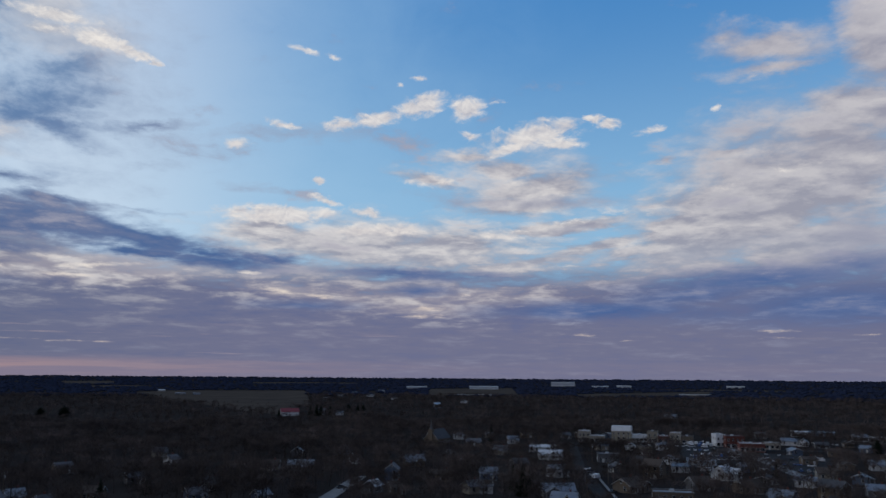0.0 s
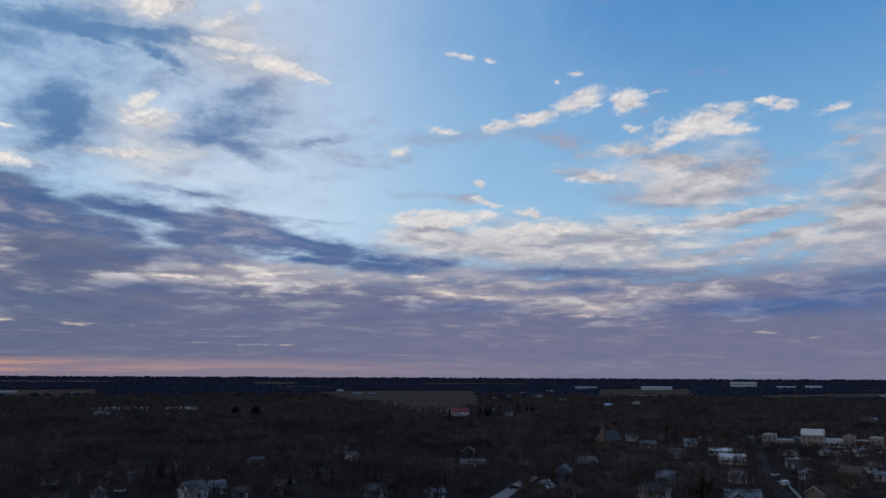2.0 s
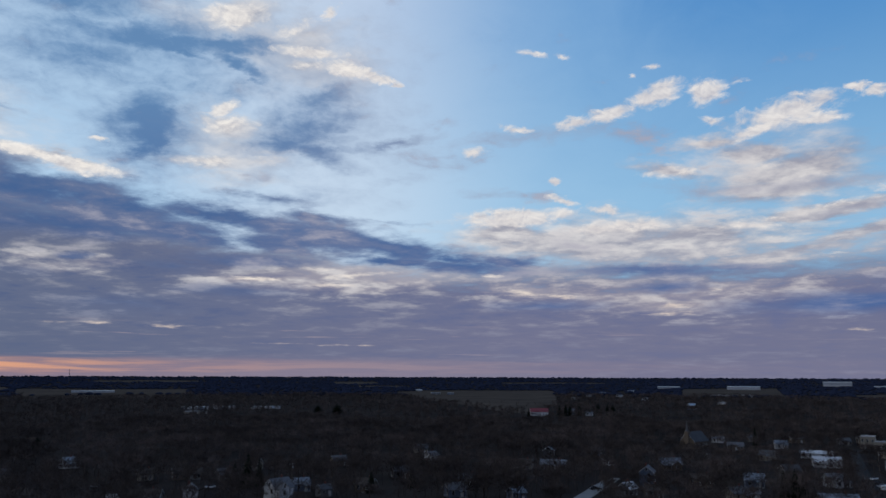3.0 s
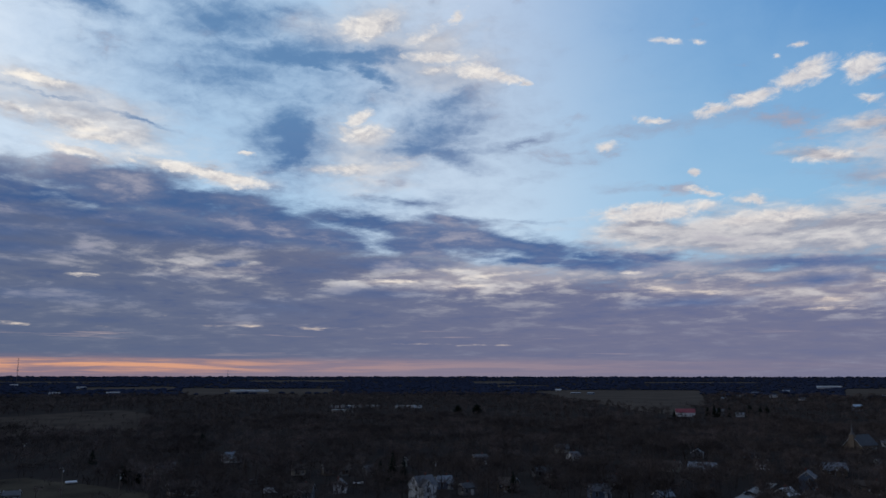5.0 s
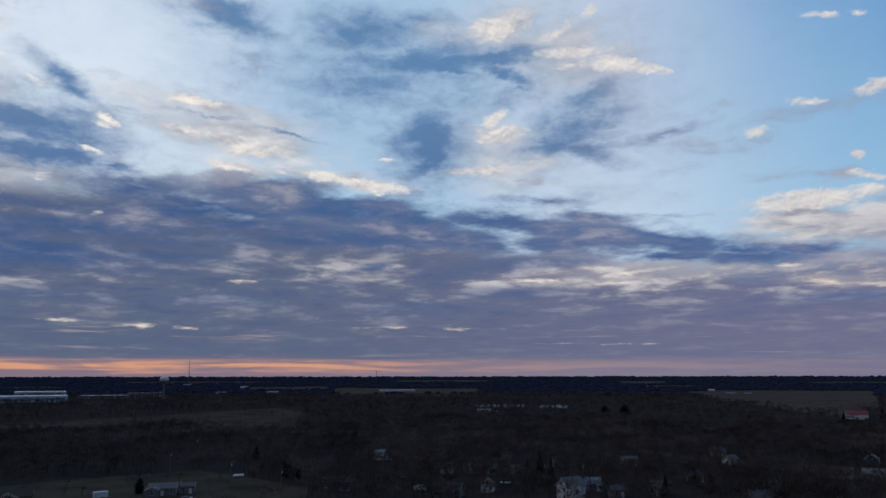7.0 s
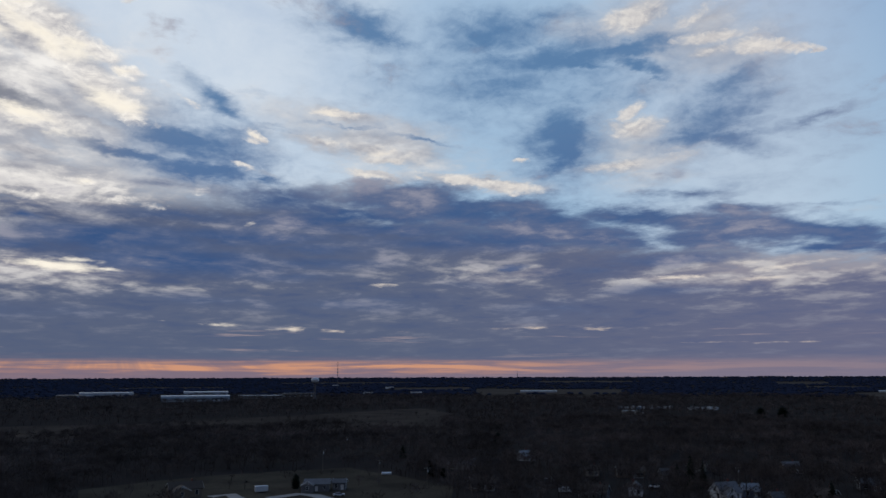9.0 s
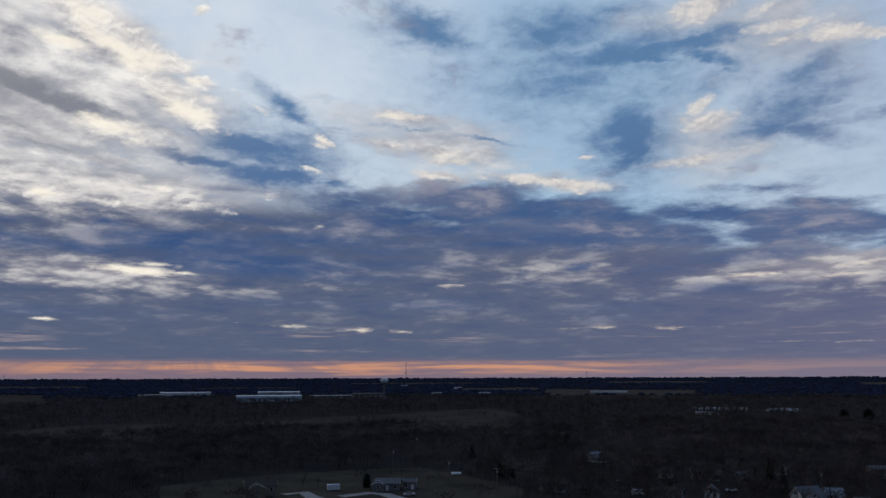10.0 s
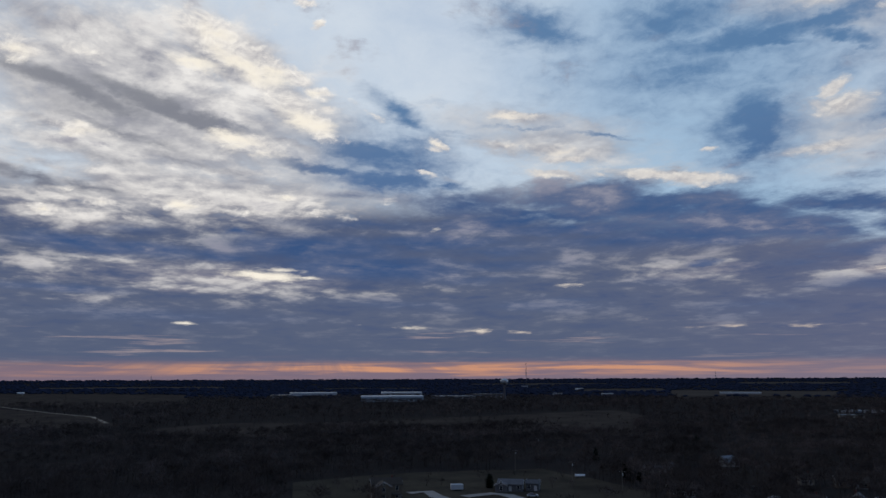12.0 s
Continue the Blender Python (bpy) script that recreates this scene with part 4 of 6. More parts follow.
field("field", "wide tan stubble field beyond the barn", FIELD, [(-22.3, 2287), (-19.6, 2541), (-10.1, 2590), (-9.9, 1404), (-11.7, 1000), (-14.5, 1120), (-19.5, 1600)])
field("field", "tan farm field by the factories", FIELD, [(-1.0, 2921), (5.2, 3107), (5.6, 2227), (-1.0, 1978)])
field("field", "tan field strip beyond the woods", FIELD, [(9.9, 2358), (19.4, 2915), (19.0, 2290), (9.9, 2058)])
field("field", "brown open meadow between woods", MEADOW, [(-70.2, 884), (-59.3, 1017), (-51.5, 1208), (-49.3, 1004), (-50.4, 664), (-57.2, 708), (-64.3, 756), (-70.2, 800)])
field("field", "brown meadow beside the creek", MEADOW, [(-86.2, 705), (-84.0, 830), (-79.8, 889), (-70.3, 873), (-70.3, 800), (-76.7, 676), (-82.5, 648)])
field("field", "broad dull farm field", MEADOW, [(-97.0, 2900), (-82.6, 2418), (-82.4, 1642), (-89.1, 1469), (-97.0, 1800)])
field("field", "dull field beside the gravel lane", MEADOW, [(-97.0, 1700), (-88.4, 1073), (-86.9, 880), (-90.0, 864), (-97.0, 960)])
field("field", "tan far field strip", FIELD, [(-47.6, 2829), (-41.9, 2718), (-36.8, 2701), (-36.8, 2103), (-43.5, 2129), (-47.6, 2044)])
field("field", "narrow tan field strip", FIELD, [(-47.1, 2040), (-37.3, 2100), (-37.3, 1900), (-47.1, 1746)])
field("field", "tan strip of field by the town edge", FIELD, [(-53.8, 2964), (-48.0, 3077), (-48.0, 2610), (-53.8, 2665)])
field("lawn", "dull green winter lawn round two houses", LAWN, [(-75.0, 374), (-67.6, 401), (-56.9, 421), (-54.9, 399), (-49.4, 346), (-49.4, 290), (-75.0, 290)])


for label, a0, a1, d0, d1 in (("thin pale far field near the skyline", -26.5, -23.2, 3500, 3950), ("thin pale far field near the skyline", -24.8, -21.0, 3000, 3200), ("thin far field strip", -14.0, -6.0, 3650, 3900),
                              ("thin far field strip", 14.5, 24.0, 3000, 3150), ("thin far field strip", -62.0, -52.0, 3700, 3950), ("thin far field strip", -92.0, -80.0, 3300, 3600),
                              ("thin pale far field near the skyline", -43.0, -36.0, 3800, 4150), ("thin far field strip", -73.0, -66.0, 3000, 3200)):
    field("field", label, FIELD, [(a0, d1), ((a0 + a1) / 2, d1 + 60), (a1, d1), (a1, d0), (a0, d0)], 0.3)


def strip(name, label, mat, points, width, lift=0.2, clear=6.0):
    """A road along points (bearing, distance)."""
    LAID[0] += 1
    lift += 0.006 * LAID[0]
    bm = bmesh.new()
    ps = [Vector(spot(*p)[:2]) for p in points]
    fine = []
    for p, q in zip(ps, ps[1:]):
        n = max(1, int((q - p).length / 25))
        fine += [p.lerp(q, k / n) for k in range(n)]
    fine.append(ps[-1])
    rows, left, right = [], [], []
    for k, p in enumerate(fine):
        d = (fine[min(k + 1, len(fine) - 1)] - fine[max(k - 1, 0)]).normalized()
        n = Vector((-d.y, d.x))
        a, b = p + n * width / 2, p - n * width / 2
        rows.append([bm.verts.new((v.x, v.y, rise(v.length) + lift)) for v in (a, b)])
        left.append(p + n * (width / 2 + clear))
        right.append(p - n * (width / 2 + clear))
    for lo, hi in zip(rows, rows[1:]):
        bm.faces.new((lo[0], lo[1], hi[1], hi[0]))
    bmesh.ops.recalc_face_normals(bm, faces=bm.faces[:])
    if bm.faces[0].normal.z < 0:
        bmesh.ops.reverse_faces(bm, faces=bm.faces[:])
    CLEAR.append(np.array([tuple(v) for v in left + right[::-1]]))
    return structure(name, mesh_of(name, bm, mat), label)


strip("road", "grey asphalt town street with parked cars", ASPHALT, [(9.5, 585), (10.05, 430), (11.6, 327), (12.4, 295)], 6, 0.2, 1.0)
strip("pavement", "pale concrete pavement beside the street", CONCRETE, [(11.0, 412), (12.5, 327), (13.4, 295)], 1.3, 0.3, 0.6)
strip("road", "pale concrete road between bare trees", CONCRETE, [(-9.2, 300), (-8.39, 317), (-6.43, 370), (-6.0, 385)], 6.5, 0.2, 2.0)
strip("road", "pale gravel lane through the fields", GRAVEL, [(-97.0, 1900), (-94.08, 1619), (-91.13, 1272), (-88.55, 1108), (-87.65, 943)], 5)
strip("driveway", "pale concrete driveway of the brown farmhouse", CONCRETE, [(-66.6, 332), (-65.2, 336), (-64.6, 322), (-63.0, 306)], 6, 0.25, 2)
strip("driveway", "pale concrete driveway of the ranch house", CONCRETE, [(-62.6, 322), (-60.5, 330), (-59.4, 326), (-57.4, 305)], 6, 0.25, 2)
strip("road", "grey asphalt main street of the town", ASPHALT, [(8.0, 590), (14.0, 588), (20.0, 575), (30.0, 610)], 12)
strip("road", "pale concrete street past the shops", CONCRETE, [(20.5, 585), (23.5, 470), (26.0, 400)], 7)
field("parking_lot", "grey asphalt car lot in the town", ASPHALT, [(16.9, 628), (21.2, 628), (21.6, 480), (17.2, 490)], 0.16)
field("parking_lot", "grey asphalt yard behind the shops", ASPHALT, [(22.2, 560), (26.8, 540), (26.4, 478), (25.4, 440), (22.0, 446)], 0.16)
field("parking_lot", "grey asphalt yard at the edge of town", ASPHALT, [(25.8, 665), (29.4, 665), (29.2, 640), (25.9, 640)], 0.16)

# ---------------------------------------------------------------- houses
def window_meshes(w, h):
    f, t = bmesh.new(), 0.09
    box(f, -w / 2 - t, -w / 2, -0.10, 0.04, -t, h + t)
    box(f, w / 2, w / 2 + t, -0.10, 0.04, -t, h + t)
    box(f, -w / 2, w / 2, -0.10, 0.04, h, h + t)
    box(f, -w / 2, w / 2, -0.14, 0.04, -t, 0)
    box(f, -w / 2, w / 2, -0.07, 0.02, h / 2 - 0.03, h / 2 + 0.03)
    g = bmesh.new()
    box(g, -w / 2, w / 2, -0.035, -0.005, 0, h)
    return mesh_of("window_frame", f, TRIM), mesh_of("pane", g, GLASS)


WINDOW, SHOP_WINDOW, SMALL_WINDOW = window_meshes(1.1, 1.6), window_meshes(2.4, 2.0), window_meshes(0.9, 1.2)


def window(parent, kind, m):
    f = part("window", kind[0], None, parent, m=m)
    part("pane", kind[1], None, f, "dark reflecting glass")


def door_mesh():
    d = bmesh.new()
    box(d, -0.5, 0.5, -0.06, 0.02, 0.0, 2.05, 0.01)
    box(d, -0.62, -0.5, -0.1, 0.02, 0, 2.15)
    box(d, 0.5, 0.62, -0.1, 0.02, 0, 2.15)
    box(d, -0.5, 0.5, -0.1, 0.02, 2.05, 2.15)
    return mesh_of("door", d, TRIM)


DOOR = door_mesh()
HOUSES = []     # bearing, distance, half width: kept free of woods in front


def gable(parent, w, d, wall, pitch, walls, roof, x=0.0, y=0.0, turn=0.0, base=0.0, over=0.45):
    """Walls with gable ends and a roof of two slopes; the ridge runs along x."""
    m = pose(x, y, base, 0, 0, turn)
    top = wall + d / 2 * pitch
    b = prism(bmesh.new(), [(-d / 2, 0), (d / 2, 0), (d / 2, wall), (0, top), (-d / 2, wall)], -w / 2, w / 2)
    part("wall", b, walls, parent, m=m)
    r = bmesh.new()
    t = 0.22
    e = d / 2 + over
    prism(r, [(-e, wall - over * pitch + 0.02), (0, top + 0.02), (e, wall - over * pitch + 0.02), (e, wall - over * pitch + t), (0, top + t + 0.03), (-e, wall - over * pitch + t)], -w / 2 - over, w / 2 + over)
    ob = part("roof", r, roof, parent, m=m)
    for side in (-1, 1):
        f = bmesh.new()
        xe = side * (w / 2 + over + 0.02)
        prism(f, [(-e, wall - over * pitch - 0.12), (0, top - 0.12), (0, top + 0.12), (-e, wall - over * pitch + 0.10)], xe - 0.03, xe + 0.03)
        prism(f, [(e, wall - over * pitch - 0.12), (0, top - 0.12), (0, top + 0.12), (e, wall - over * pitch + 0.10)], xe - 0.03, xe + 0.03)
        part("bargeboard", f, TRIM, ob)
    return m, top


def house(right, dist, w, turn, walls, roof, label, d=7.5, storeys=1, pitch=0.6, wing=None, porch=True, chimney=True, back=None, name="house", sink=0.0, category="house"):
    e = thing(name, right, dist, turn, label, category, sink=sink)
    wall = 2.9 * storeys + 0.3
    m, top = gable(e, w, d, wall, pitch, walls, roof)
    n = max(2, int(w / 3.2))
    for s in range(storeys):
        for k in range(n):
            xk = -w / 2 + w * (k + 0.5) / n
            if s == 0 and k == n // 2:
                part("door", DOOR, None, e, "white door", pose(xk, -d / 2, 0.3))
                continue
            window(e, WINDOW, pose(xk, -d / 2, 1.1 + 2.9 * s))
        for side in (-1, 1):
            window(e, WINDOW, pose(side * w / 2, -d / 5, 1.1 + 2.9 * s, 0, 0, 90 * side))
    for side in (-1, 1):
        window(e, SMALL_WINDOW, pose(side * w / 2, 0, wall + d * pitch * 0.12, 0, 0, 90 * side))
    if wing:
        ww, wd, wx = wing      # a wing towards the front with its own gable end
        m2, top2 = gable(e, wd, ww, wall, pitch, walls, roof, wx, -d / 2 - wd / 2 + 0.3, 90)
        for s in range(storeys):
            window(e, WINDOW, pose(wx, -d / 2 - wd + 0.3, 1.1 + 2.9 * s))
        window(e, SMALL_WINDOW, pose(wx, -d / 2 - wd + 0.3, wall + ww * pitch * 0.15))
    if porch:
        px = -w / 4 if wing and wing[2] > 0 else w / 4
        p = bmesh.new()
        prism(p, [(-d / 2 - 2.2, 2.45), (-d / 2 + 0.02, 2.9), (-d / 2 + 0.02, 3.05), (-d / 2 - 2.3, 2.6)], px - w / 5, px + w / 5)
        part("porch_roof", p, roof, e)
        for side in (-1, 1):
            part("porch_post", rod(bmesh.new(), (px + side * w / 5.6, -d / 2 - 2.05, 0), (px + side * w / 5.6, -d / 2 - 2.05, 2.47), 0.07, 0.07), TRIM, e)
        part("step", box(bmesh.new(), px - w / 5, px + w / 5, -d / 2 - 2.3, -d / 2 - 0.02, 0, 0.3), CONCRETE, e)
    if chimney:
        c = box(bmesh.new(), w * 0.22 - 0.3, w * 0.22 + 0.3, 0.5, 1.1, top - 1.1, top + 0.9, 0.03)
        box(c, w * 0.22 - 0.38, w * 0.22 + 0.38, 0.42, 1.18, top + 0.9, top + 1.0)
        part("chimney", c, BRICK, e, "red brick chimney")
    HOUSES.append((right, dist, w / 2 + 1.0, 5 if roof in (METAL_ROOF, PALE_ROOF) or walls is WHITE else 1))
    return e


def block(name, right, dist, w, d, h, turn, walls, roof, label, storeys=1, shop=False, parapet=0.5, category="building", bays=None, clear=True, plain=False):
    """A flat-roofed building with a parapet and rows of windows."""
    e = thing(name, right, dist, turn, label, category)
    b = bmesh.new()
    box(b, -w / 2, w / 2, -d / 2, d / 2, 0, h - 0.02)
    for x0, x1, y0, y1 in ((-w / 2, w / 2, -d / 2, -d / 2 + 0.3), (-w / 2, w / 2, d / 2 - 0.3, d / 2), (-w / 2, -w / 2 + 0.3, -d / 2 + 0.3, d / 2 - 0.3), (w / 2 - 0.3, w / 2, -d / 2 + 0.3, d / 2 - 0.3)):
        box(b, x0, x1, y0, y1, h - 0.02, h + parapet)
    part("wall", b, walls, e)
    part("roof", box(bmesh.new(), -w / 2 + 0.31, w / 2 - 0.31, -d / 2 + 0.31, d / 2 - 0.31, h - 0.01, h + 0.12), roof, e)
    part("coping", box(box(bmesh.new(), -w / 2 - 0.08, w / 2 + 0.08, -d / 2 - 0.08, -d / 2 + 0.36, h + parapet, h + parapet + 0.15), -w / 2 - 0.08, w / 2 + 0.08, d / 2 - 0.36, d / 2 + 0.08, h + parapet, h + parapet + 0.15), roof, e)
    if not plain:
        n = bays or max(2, int(w / 3))
        for s in range(storeys):
            for k in range(n):
                xk = -w / 2 + w * (k + 0.5) / n
                z = 0.9 + s * (h / storeys)
                window(e, SHOP_WINDOW if shop and s == 0 else WINDOW, pose(xk, -d / 2, z))
            for k in range(max(1, int(d / 4))):
                yk = -d / 2 + d * (k + 0.5) / max(1, int(d / 4))
                for side in (-1, 1):
                    window(e, WINDOW, pose(side * w / 2, yk, 0.9 + s * (h / storeys), 0, 0, 90 * side))
        part("door", DOOR, None, e, "white door", pose(-w / 2 + w / n, -d / 2, 0.0))
        part("roof_unit", box(bmesh.new(), -1.2, 0.6, 0.0, 1.6, h + 0.12, h + 1.2, 0.05), STEEL, e, "grey rooftop unit")
    if clear:
        HOUSES.append((right, dist, w / 2 + 2, 30))
    return e


def warehouse(name, right, dist, w, d, h, turn, walls, roof, label, bays=8, category="warehouse"):
    """A long low metal hall: ribbed walls, a shallow roof, loading doors."""
    e = thing(name, right, dist, turn, label, category)
    part("wall", prism(bmesh.new(), [(-d / 2, 0), (d / 2, 0), (d / 2, h), (0, h + d * 0.02), (-d / 2, h)], -w / 2, w / 2), walls, e)
    part("roof", prism(bmesh.new(), [(-d / 2 - 0.4, h + 0.05), (0, h + d * 0.02 + 0.05), (d / 2 + 0.4, h + 0.05), (d / 2 + 0.4, h + 0.5), (0, h + d * 0.02 + 0.5), (-d / 2 - 0.4, h + 0.5)], -w / 2 - 0.4, w / 2 + 0.4), roof, e)
    part("stripe", box(bmesh.new(), -w / 2 - 0.05, w / 2 + 0.05, -d / 2 - 0.06, -d / 2 - 0.01, h * 0.55, h * 0.68), BLUE_BAND, e, "darker blue band along the wall")
    for k in range(bays):
        xk = -w / 2 + w * (k + 0.5) / bays
        part("loading_door", box(bmesh.new(), xk - 1.8, xk + 1.8, -d / 2 - 0.12, -d / 2 - 0.01, 0, 3.6, 0.03), STEEL, e)
        part("roof_vent", box(bmesh.new(), xk - 0.9, xk + 0.9, -d / 4, -d / 4 + 1.8, h + d * 0.01 + 0.3, h + d * 0.01 + 1.6, 0.1), STEEL, e)
    HOUSES.append((right, dist, w / 2 + 4, 60))
    return e

# homes on the near streets
house(-30.2, 308, 8.6, 38, WHITE, SHINGLE, "white two-storey house with grey roof and front gable", 7.0, 2, 0.9, (4.6, 3.2, -2.2))
house(8.4, 326, 13.0, 12, GREY_SIDING, METAL_ROOF, "grey house with pale metal roof and white-edged gable", 8.0, 1, 0.6, (6.0, 3.0, -2.8))
house(8.9, 306, 9.5, -10, WHITE, METAL_ROOF, "low white house with pale metal roof", 7.0, 1, 0.5, (4.5, 2.5, 1.8))
house(8.36, 394, 9.0, 30, WHITE, METAL_ROOF, "white house with bluish pale roof", 7.0, 1, 0.7, (4.5, 2.5, -1.8))
house(7.35, 524, 17.0, -4, WHITE, PALE_ROOF, "long white building with a small roof turret", 8.0, 1, 0.35, None, False, name="long_building", category="building")
house(7.9, 476, 14.0, 8, WHITE, PALE_ROOF, "white house with wide blue-grey gable roof", 8.0, 1, 0.55, (7.0, 3.0, 1.0))
house(3.38, 378, 8.2, 5, BLUE_SIDING, METAL_ROOF, "bluish house with pale pyramid-like roof", 7.5, 1, 0.65, None)
house(3.39, 332, 3.4, 0, WHITE, SHINGLE, "small white shed among bare trees", 3.0, 1, 0.5, None, False, False, name="shed", category="shed")
house(-5.08, 332, 7.0, 60, GREY_SIDING, PALE_ROOF, "grey gable-fronted house with pale roof", 6.5, 1, 0.65, None, False)
house(-3.66, 366, 6.0, 80, BLUE_SIDING, SHINGLE, "blue-grey gable-fronted house by the trees", 6.0, 2, 0.8, None, False)
house(-3.33, 330, 6.0, 15, TAN, BROWN_SHINGLE, "tan cottage with brown roof", 6.0, 1, 0.6, None)
house(-10.27, 414, 13.0, -8, GREY_SIDING, METAL_ROOF, "grey house with wide bluish roof", 8.0, 1, 0.5, None)
house(-10.59, 488, 6.4, 85, GREY_SIDING, METAL_ROOF, "grey gable-fronted house in the woods", 6.5, 1, 0.7, None, False)
house(-7.1, 494, 7.5, 10, BLUE_SIDING, SHINGLE, "blue-grey house half hidden by trees", 7.0, 1, 0.6, None)
house(-6.42, 442, 5.6, 20, WHITE, BROWN_SHINGLE, "small white house with brown roof", 5.5, 1, 0.6, None, False)
house(-2.08, 432, 10.5, 14, TAN, METAL_ROOF, "tan house with blue-grey roof", 8.0, 1, 0.65, (4.5, 2.5, 2.2))
house(-12.42, 416, 9.0, -12, CREAM, BROWN_SHINGLE, "cream house with brown roof among trees", 7.0, 1, 0.55, None)
house(-12.99, 312, 5.5, 30, BLUE_SIDING, METAL_ROOF, "small blue-grey house with pale roof", 6.0, 1, 0.6, None, False)
house(-17.48, 320, 7.5, 20, BLUE_SIDING, SHINGLE, "blue-grey low house between trees", 7.0, 1, 0.6, None)
house(-16.51, 352, 8.0, -15, GREY_SIDING, SHINGLE, "grey low house with square front", 7.0, 1, 0.5, None)
house(-28.66, 340, 6.5, 15, BLUE_SIDING, METAL_ROOF, "blue-grey house with pale roof by the woods", 6.5, 1, 0.6, None)
house(13.44, 350, 11.5, 55, TAN, BROWN_SHINGLE, "wide brown-roofed house with cream edges", 9.0, 1, 0.6, (5.0, 3.0, 3.0))
house(29.1, 376, 8.5, 10, GREY_SIDING, METAL_ROOF, "grey house with pale roof by the street", 8.0, 1, 0.5, None)
house(29.15, 488, 7.5, 5, WHITE, METAL_ROOF, "white house with bright pale roof", 7.0, 1, 0.6, None)
house(23.48, 338, 9.0, -20, BLUE_SIDING, METAL_ROOF, "blue-grey house with pale roof and gable", 7.5, 1, 0.6, (4.0, 2.5, 2.0))
house(21.35, 364, 10.0, 40, TAN, BROWN_SHINGLE, "tan house under bare trees", 8.0, 1, 0.6, None)
house(5.64, 396, 7.5, 25, GREY_SIDING, SHINGLE, "grey house beside tall conifers", 7.0, 2, 0.6, None)
house(-0.04, 372, 10.5, -6, TAN, BROWN_SHINGLE, "long tan house with brown roof", 7.0, 1, 0.5, None)
house(2.24, 333, 7.5, 35, CREAM, SHINGLE, "cream house with grey roof", 7.0, 1, 0.6, None)
house(15.2, 402, 9.0, -25, TAN, BROWN_SHINGLE, "tan house with cream gable edge", 8.0, 2, 0.7, None)
house(18.2, 366, 9.0, 30, GREY_SIDING, BROWN_SHINGLE, "grey house under bare trees", 8.0, 1, 0.6, None)
house(26.2, 430, 9.0, 10, CREAM, BROWN_SHINGLE, "cream house with brown roof by the street", 8.0, 1, 0.6, None)
house(26.6, 352, 9.5, -30, TAN, SHINGLE, "tan house with dark shingled roof", 8.0, 2, 0.6, None)
house(0.9, 470, 8.0, 20, GREY_SIDING, SHINGLE, "grey house near the church", 7.5, 1, 0.6, None)
house(4.3, 500, 8.0, -15, CREAM, SHINGLE, "cream house near the church", 7.5, 1, 0.6, None)
house(2.3, 560, 10.0, 5, TAN, SHINGLE, "tan house beyond the church", 7.5, 1, 0.5, None)
house(5.2, 585, 8.0, 10, WHITE, METAL_ROOF, "white house with pale roof by the town", 7.5, 1, 0.6, None)
house(-36.2, 330, 5.2, 88, WHITE, SHINGLE, "small white gable-fronted house", 5.5, 1, 0.8, None, False)
house(-39.12, 316, 11.0, -12, GREY_SIDING, BROWN_SHINGLE, "grey house with brown roof and white dormer gable", 8.5, 1, 0.6, (4.0, 2.5, 1.5))
house(-36.54, 390, 13.0, 10, TAN, BROWN_SHINGLE, "long tan house under bare trees", 7.5, 1, 0.5, None)
house(-33.85, 380, 8.0, 20, GREY_SIDING, SHINGLE, "grey house beside a dark conifer", 7.0, 1, 0.6, None)
house(-48.64, 416, 14.0, -5, CREAM, SHINGLE, "long cream house with grey roof at the wood's edge", 7.5, 1, 0.5, (5.0, 2.5, -3.5))
house(-44.02, 456, 7.0, 35, WHITE, METAL_ROOF, "white house with pale roof in the woods", 7.0, 1, 0.65, (4.0, 2.5, 1.5))
house(-47.2, 339, 10.0, 12, TAN, BROWN_SHINGLE, "tan house with clutter under bare trees", 7.0, 1, 0.55, None)
house(-39.22, 390, 6.2, 10, CREAM, BROWN_SHINGLE, "small cream cottage among trees", 6.0, 1, 0.6, None, False)
block("shed", -42.4, 364, 3.2, 2.4, 1.5, -5, GREY_SIDING, METAL_ROOF, "small low grey shed with pale roof", 1, parapet=0.1, category="shed", plain=True)
house(-27.0, 322, 5.0, 30, GREY_SIDING, SHINGLE, "small grey house beside bare trees", 5.0, 1, 0.6, None, False)
house(-24.0, 335, 7.5, -20, TAN, BROWN_SHINGLE, "tan house hidden by bare trees", 7.0, 1, 0.6, None)
house(-21.5, 380, 7.5, 15, GREY_SIDING, SHINGLE, "grey house in bare woodland", 7.0, 1, 0.6, None)
house(-26.0, 430, 8.0, 25, TAN, SHINGLE, "tan house in bare woodland", 7.0, 1, 0.6, None)
house(-32.0, 420, 7.0, -30, CREAM, BROWN_SHINGLE, "cream house in bare woodland", 7.0, 1, 0.6, None)
house(-20.0, 500, 8.0, 10, CREAM, SHINGLE, "cream house far in the woods", 7.0, 1, 0.6, None)
house(-19.2, 455, 6.0, 40, WHITE, SHINGLE, "small white house in the woods", 6.0, 1, 0.6, None, False)
house(-59.15, 341, 10.5, -6, GREY_SIDING, SHINGLE, "grey single-storey ranch house with dark roof", 8.0, 1, 0.4, (5.0, 3.0, -3.6), False, False, name="ranch_house")
house(-57.55, 343, 5.5, -6, GREY_SIDING, SHINGLE, "grey garage beside the ranch house", 6.5, 1, 0.35, None, False, False, name="garage", category="garage")
house(-68.3, 319, 12.0, 8, TAN, BROWN_SHINGLE, "brown two-storey farmhouse with rows of windows", 8.5, 2, 0.5, (6.0, 4.5, -2.0))

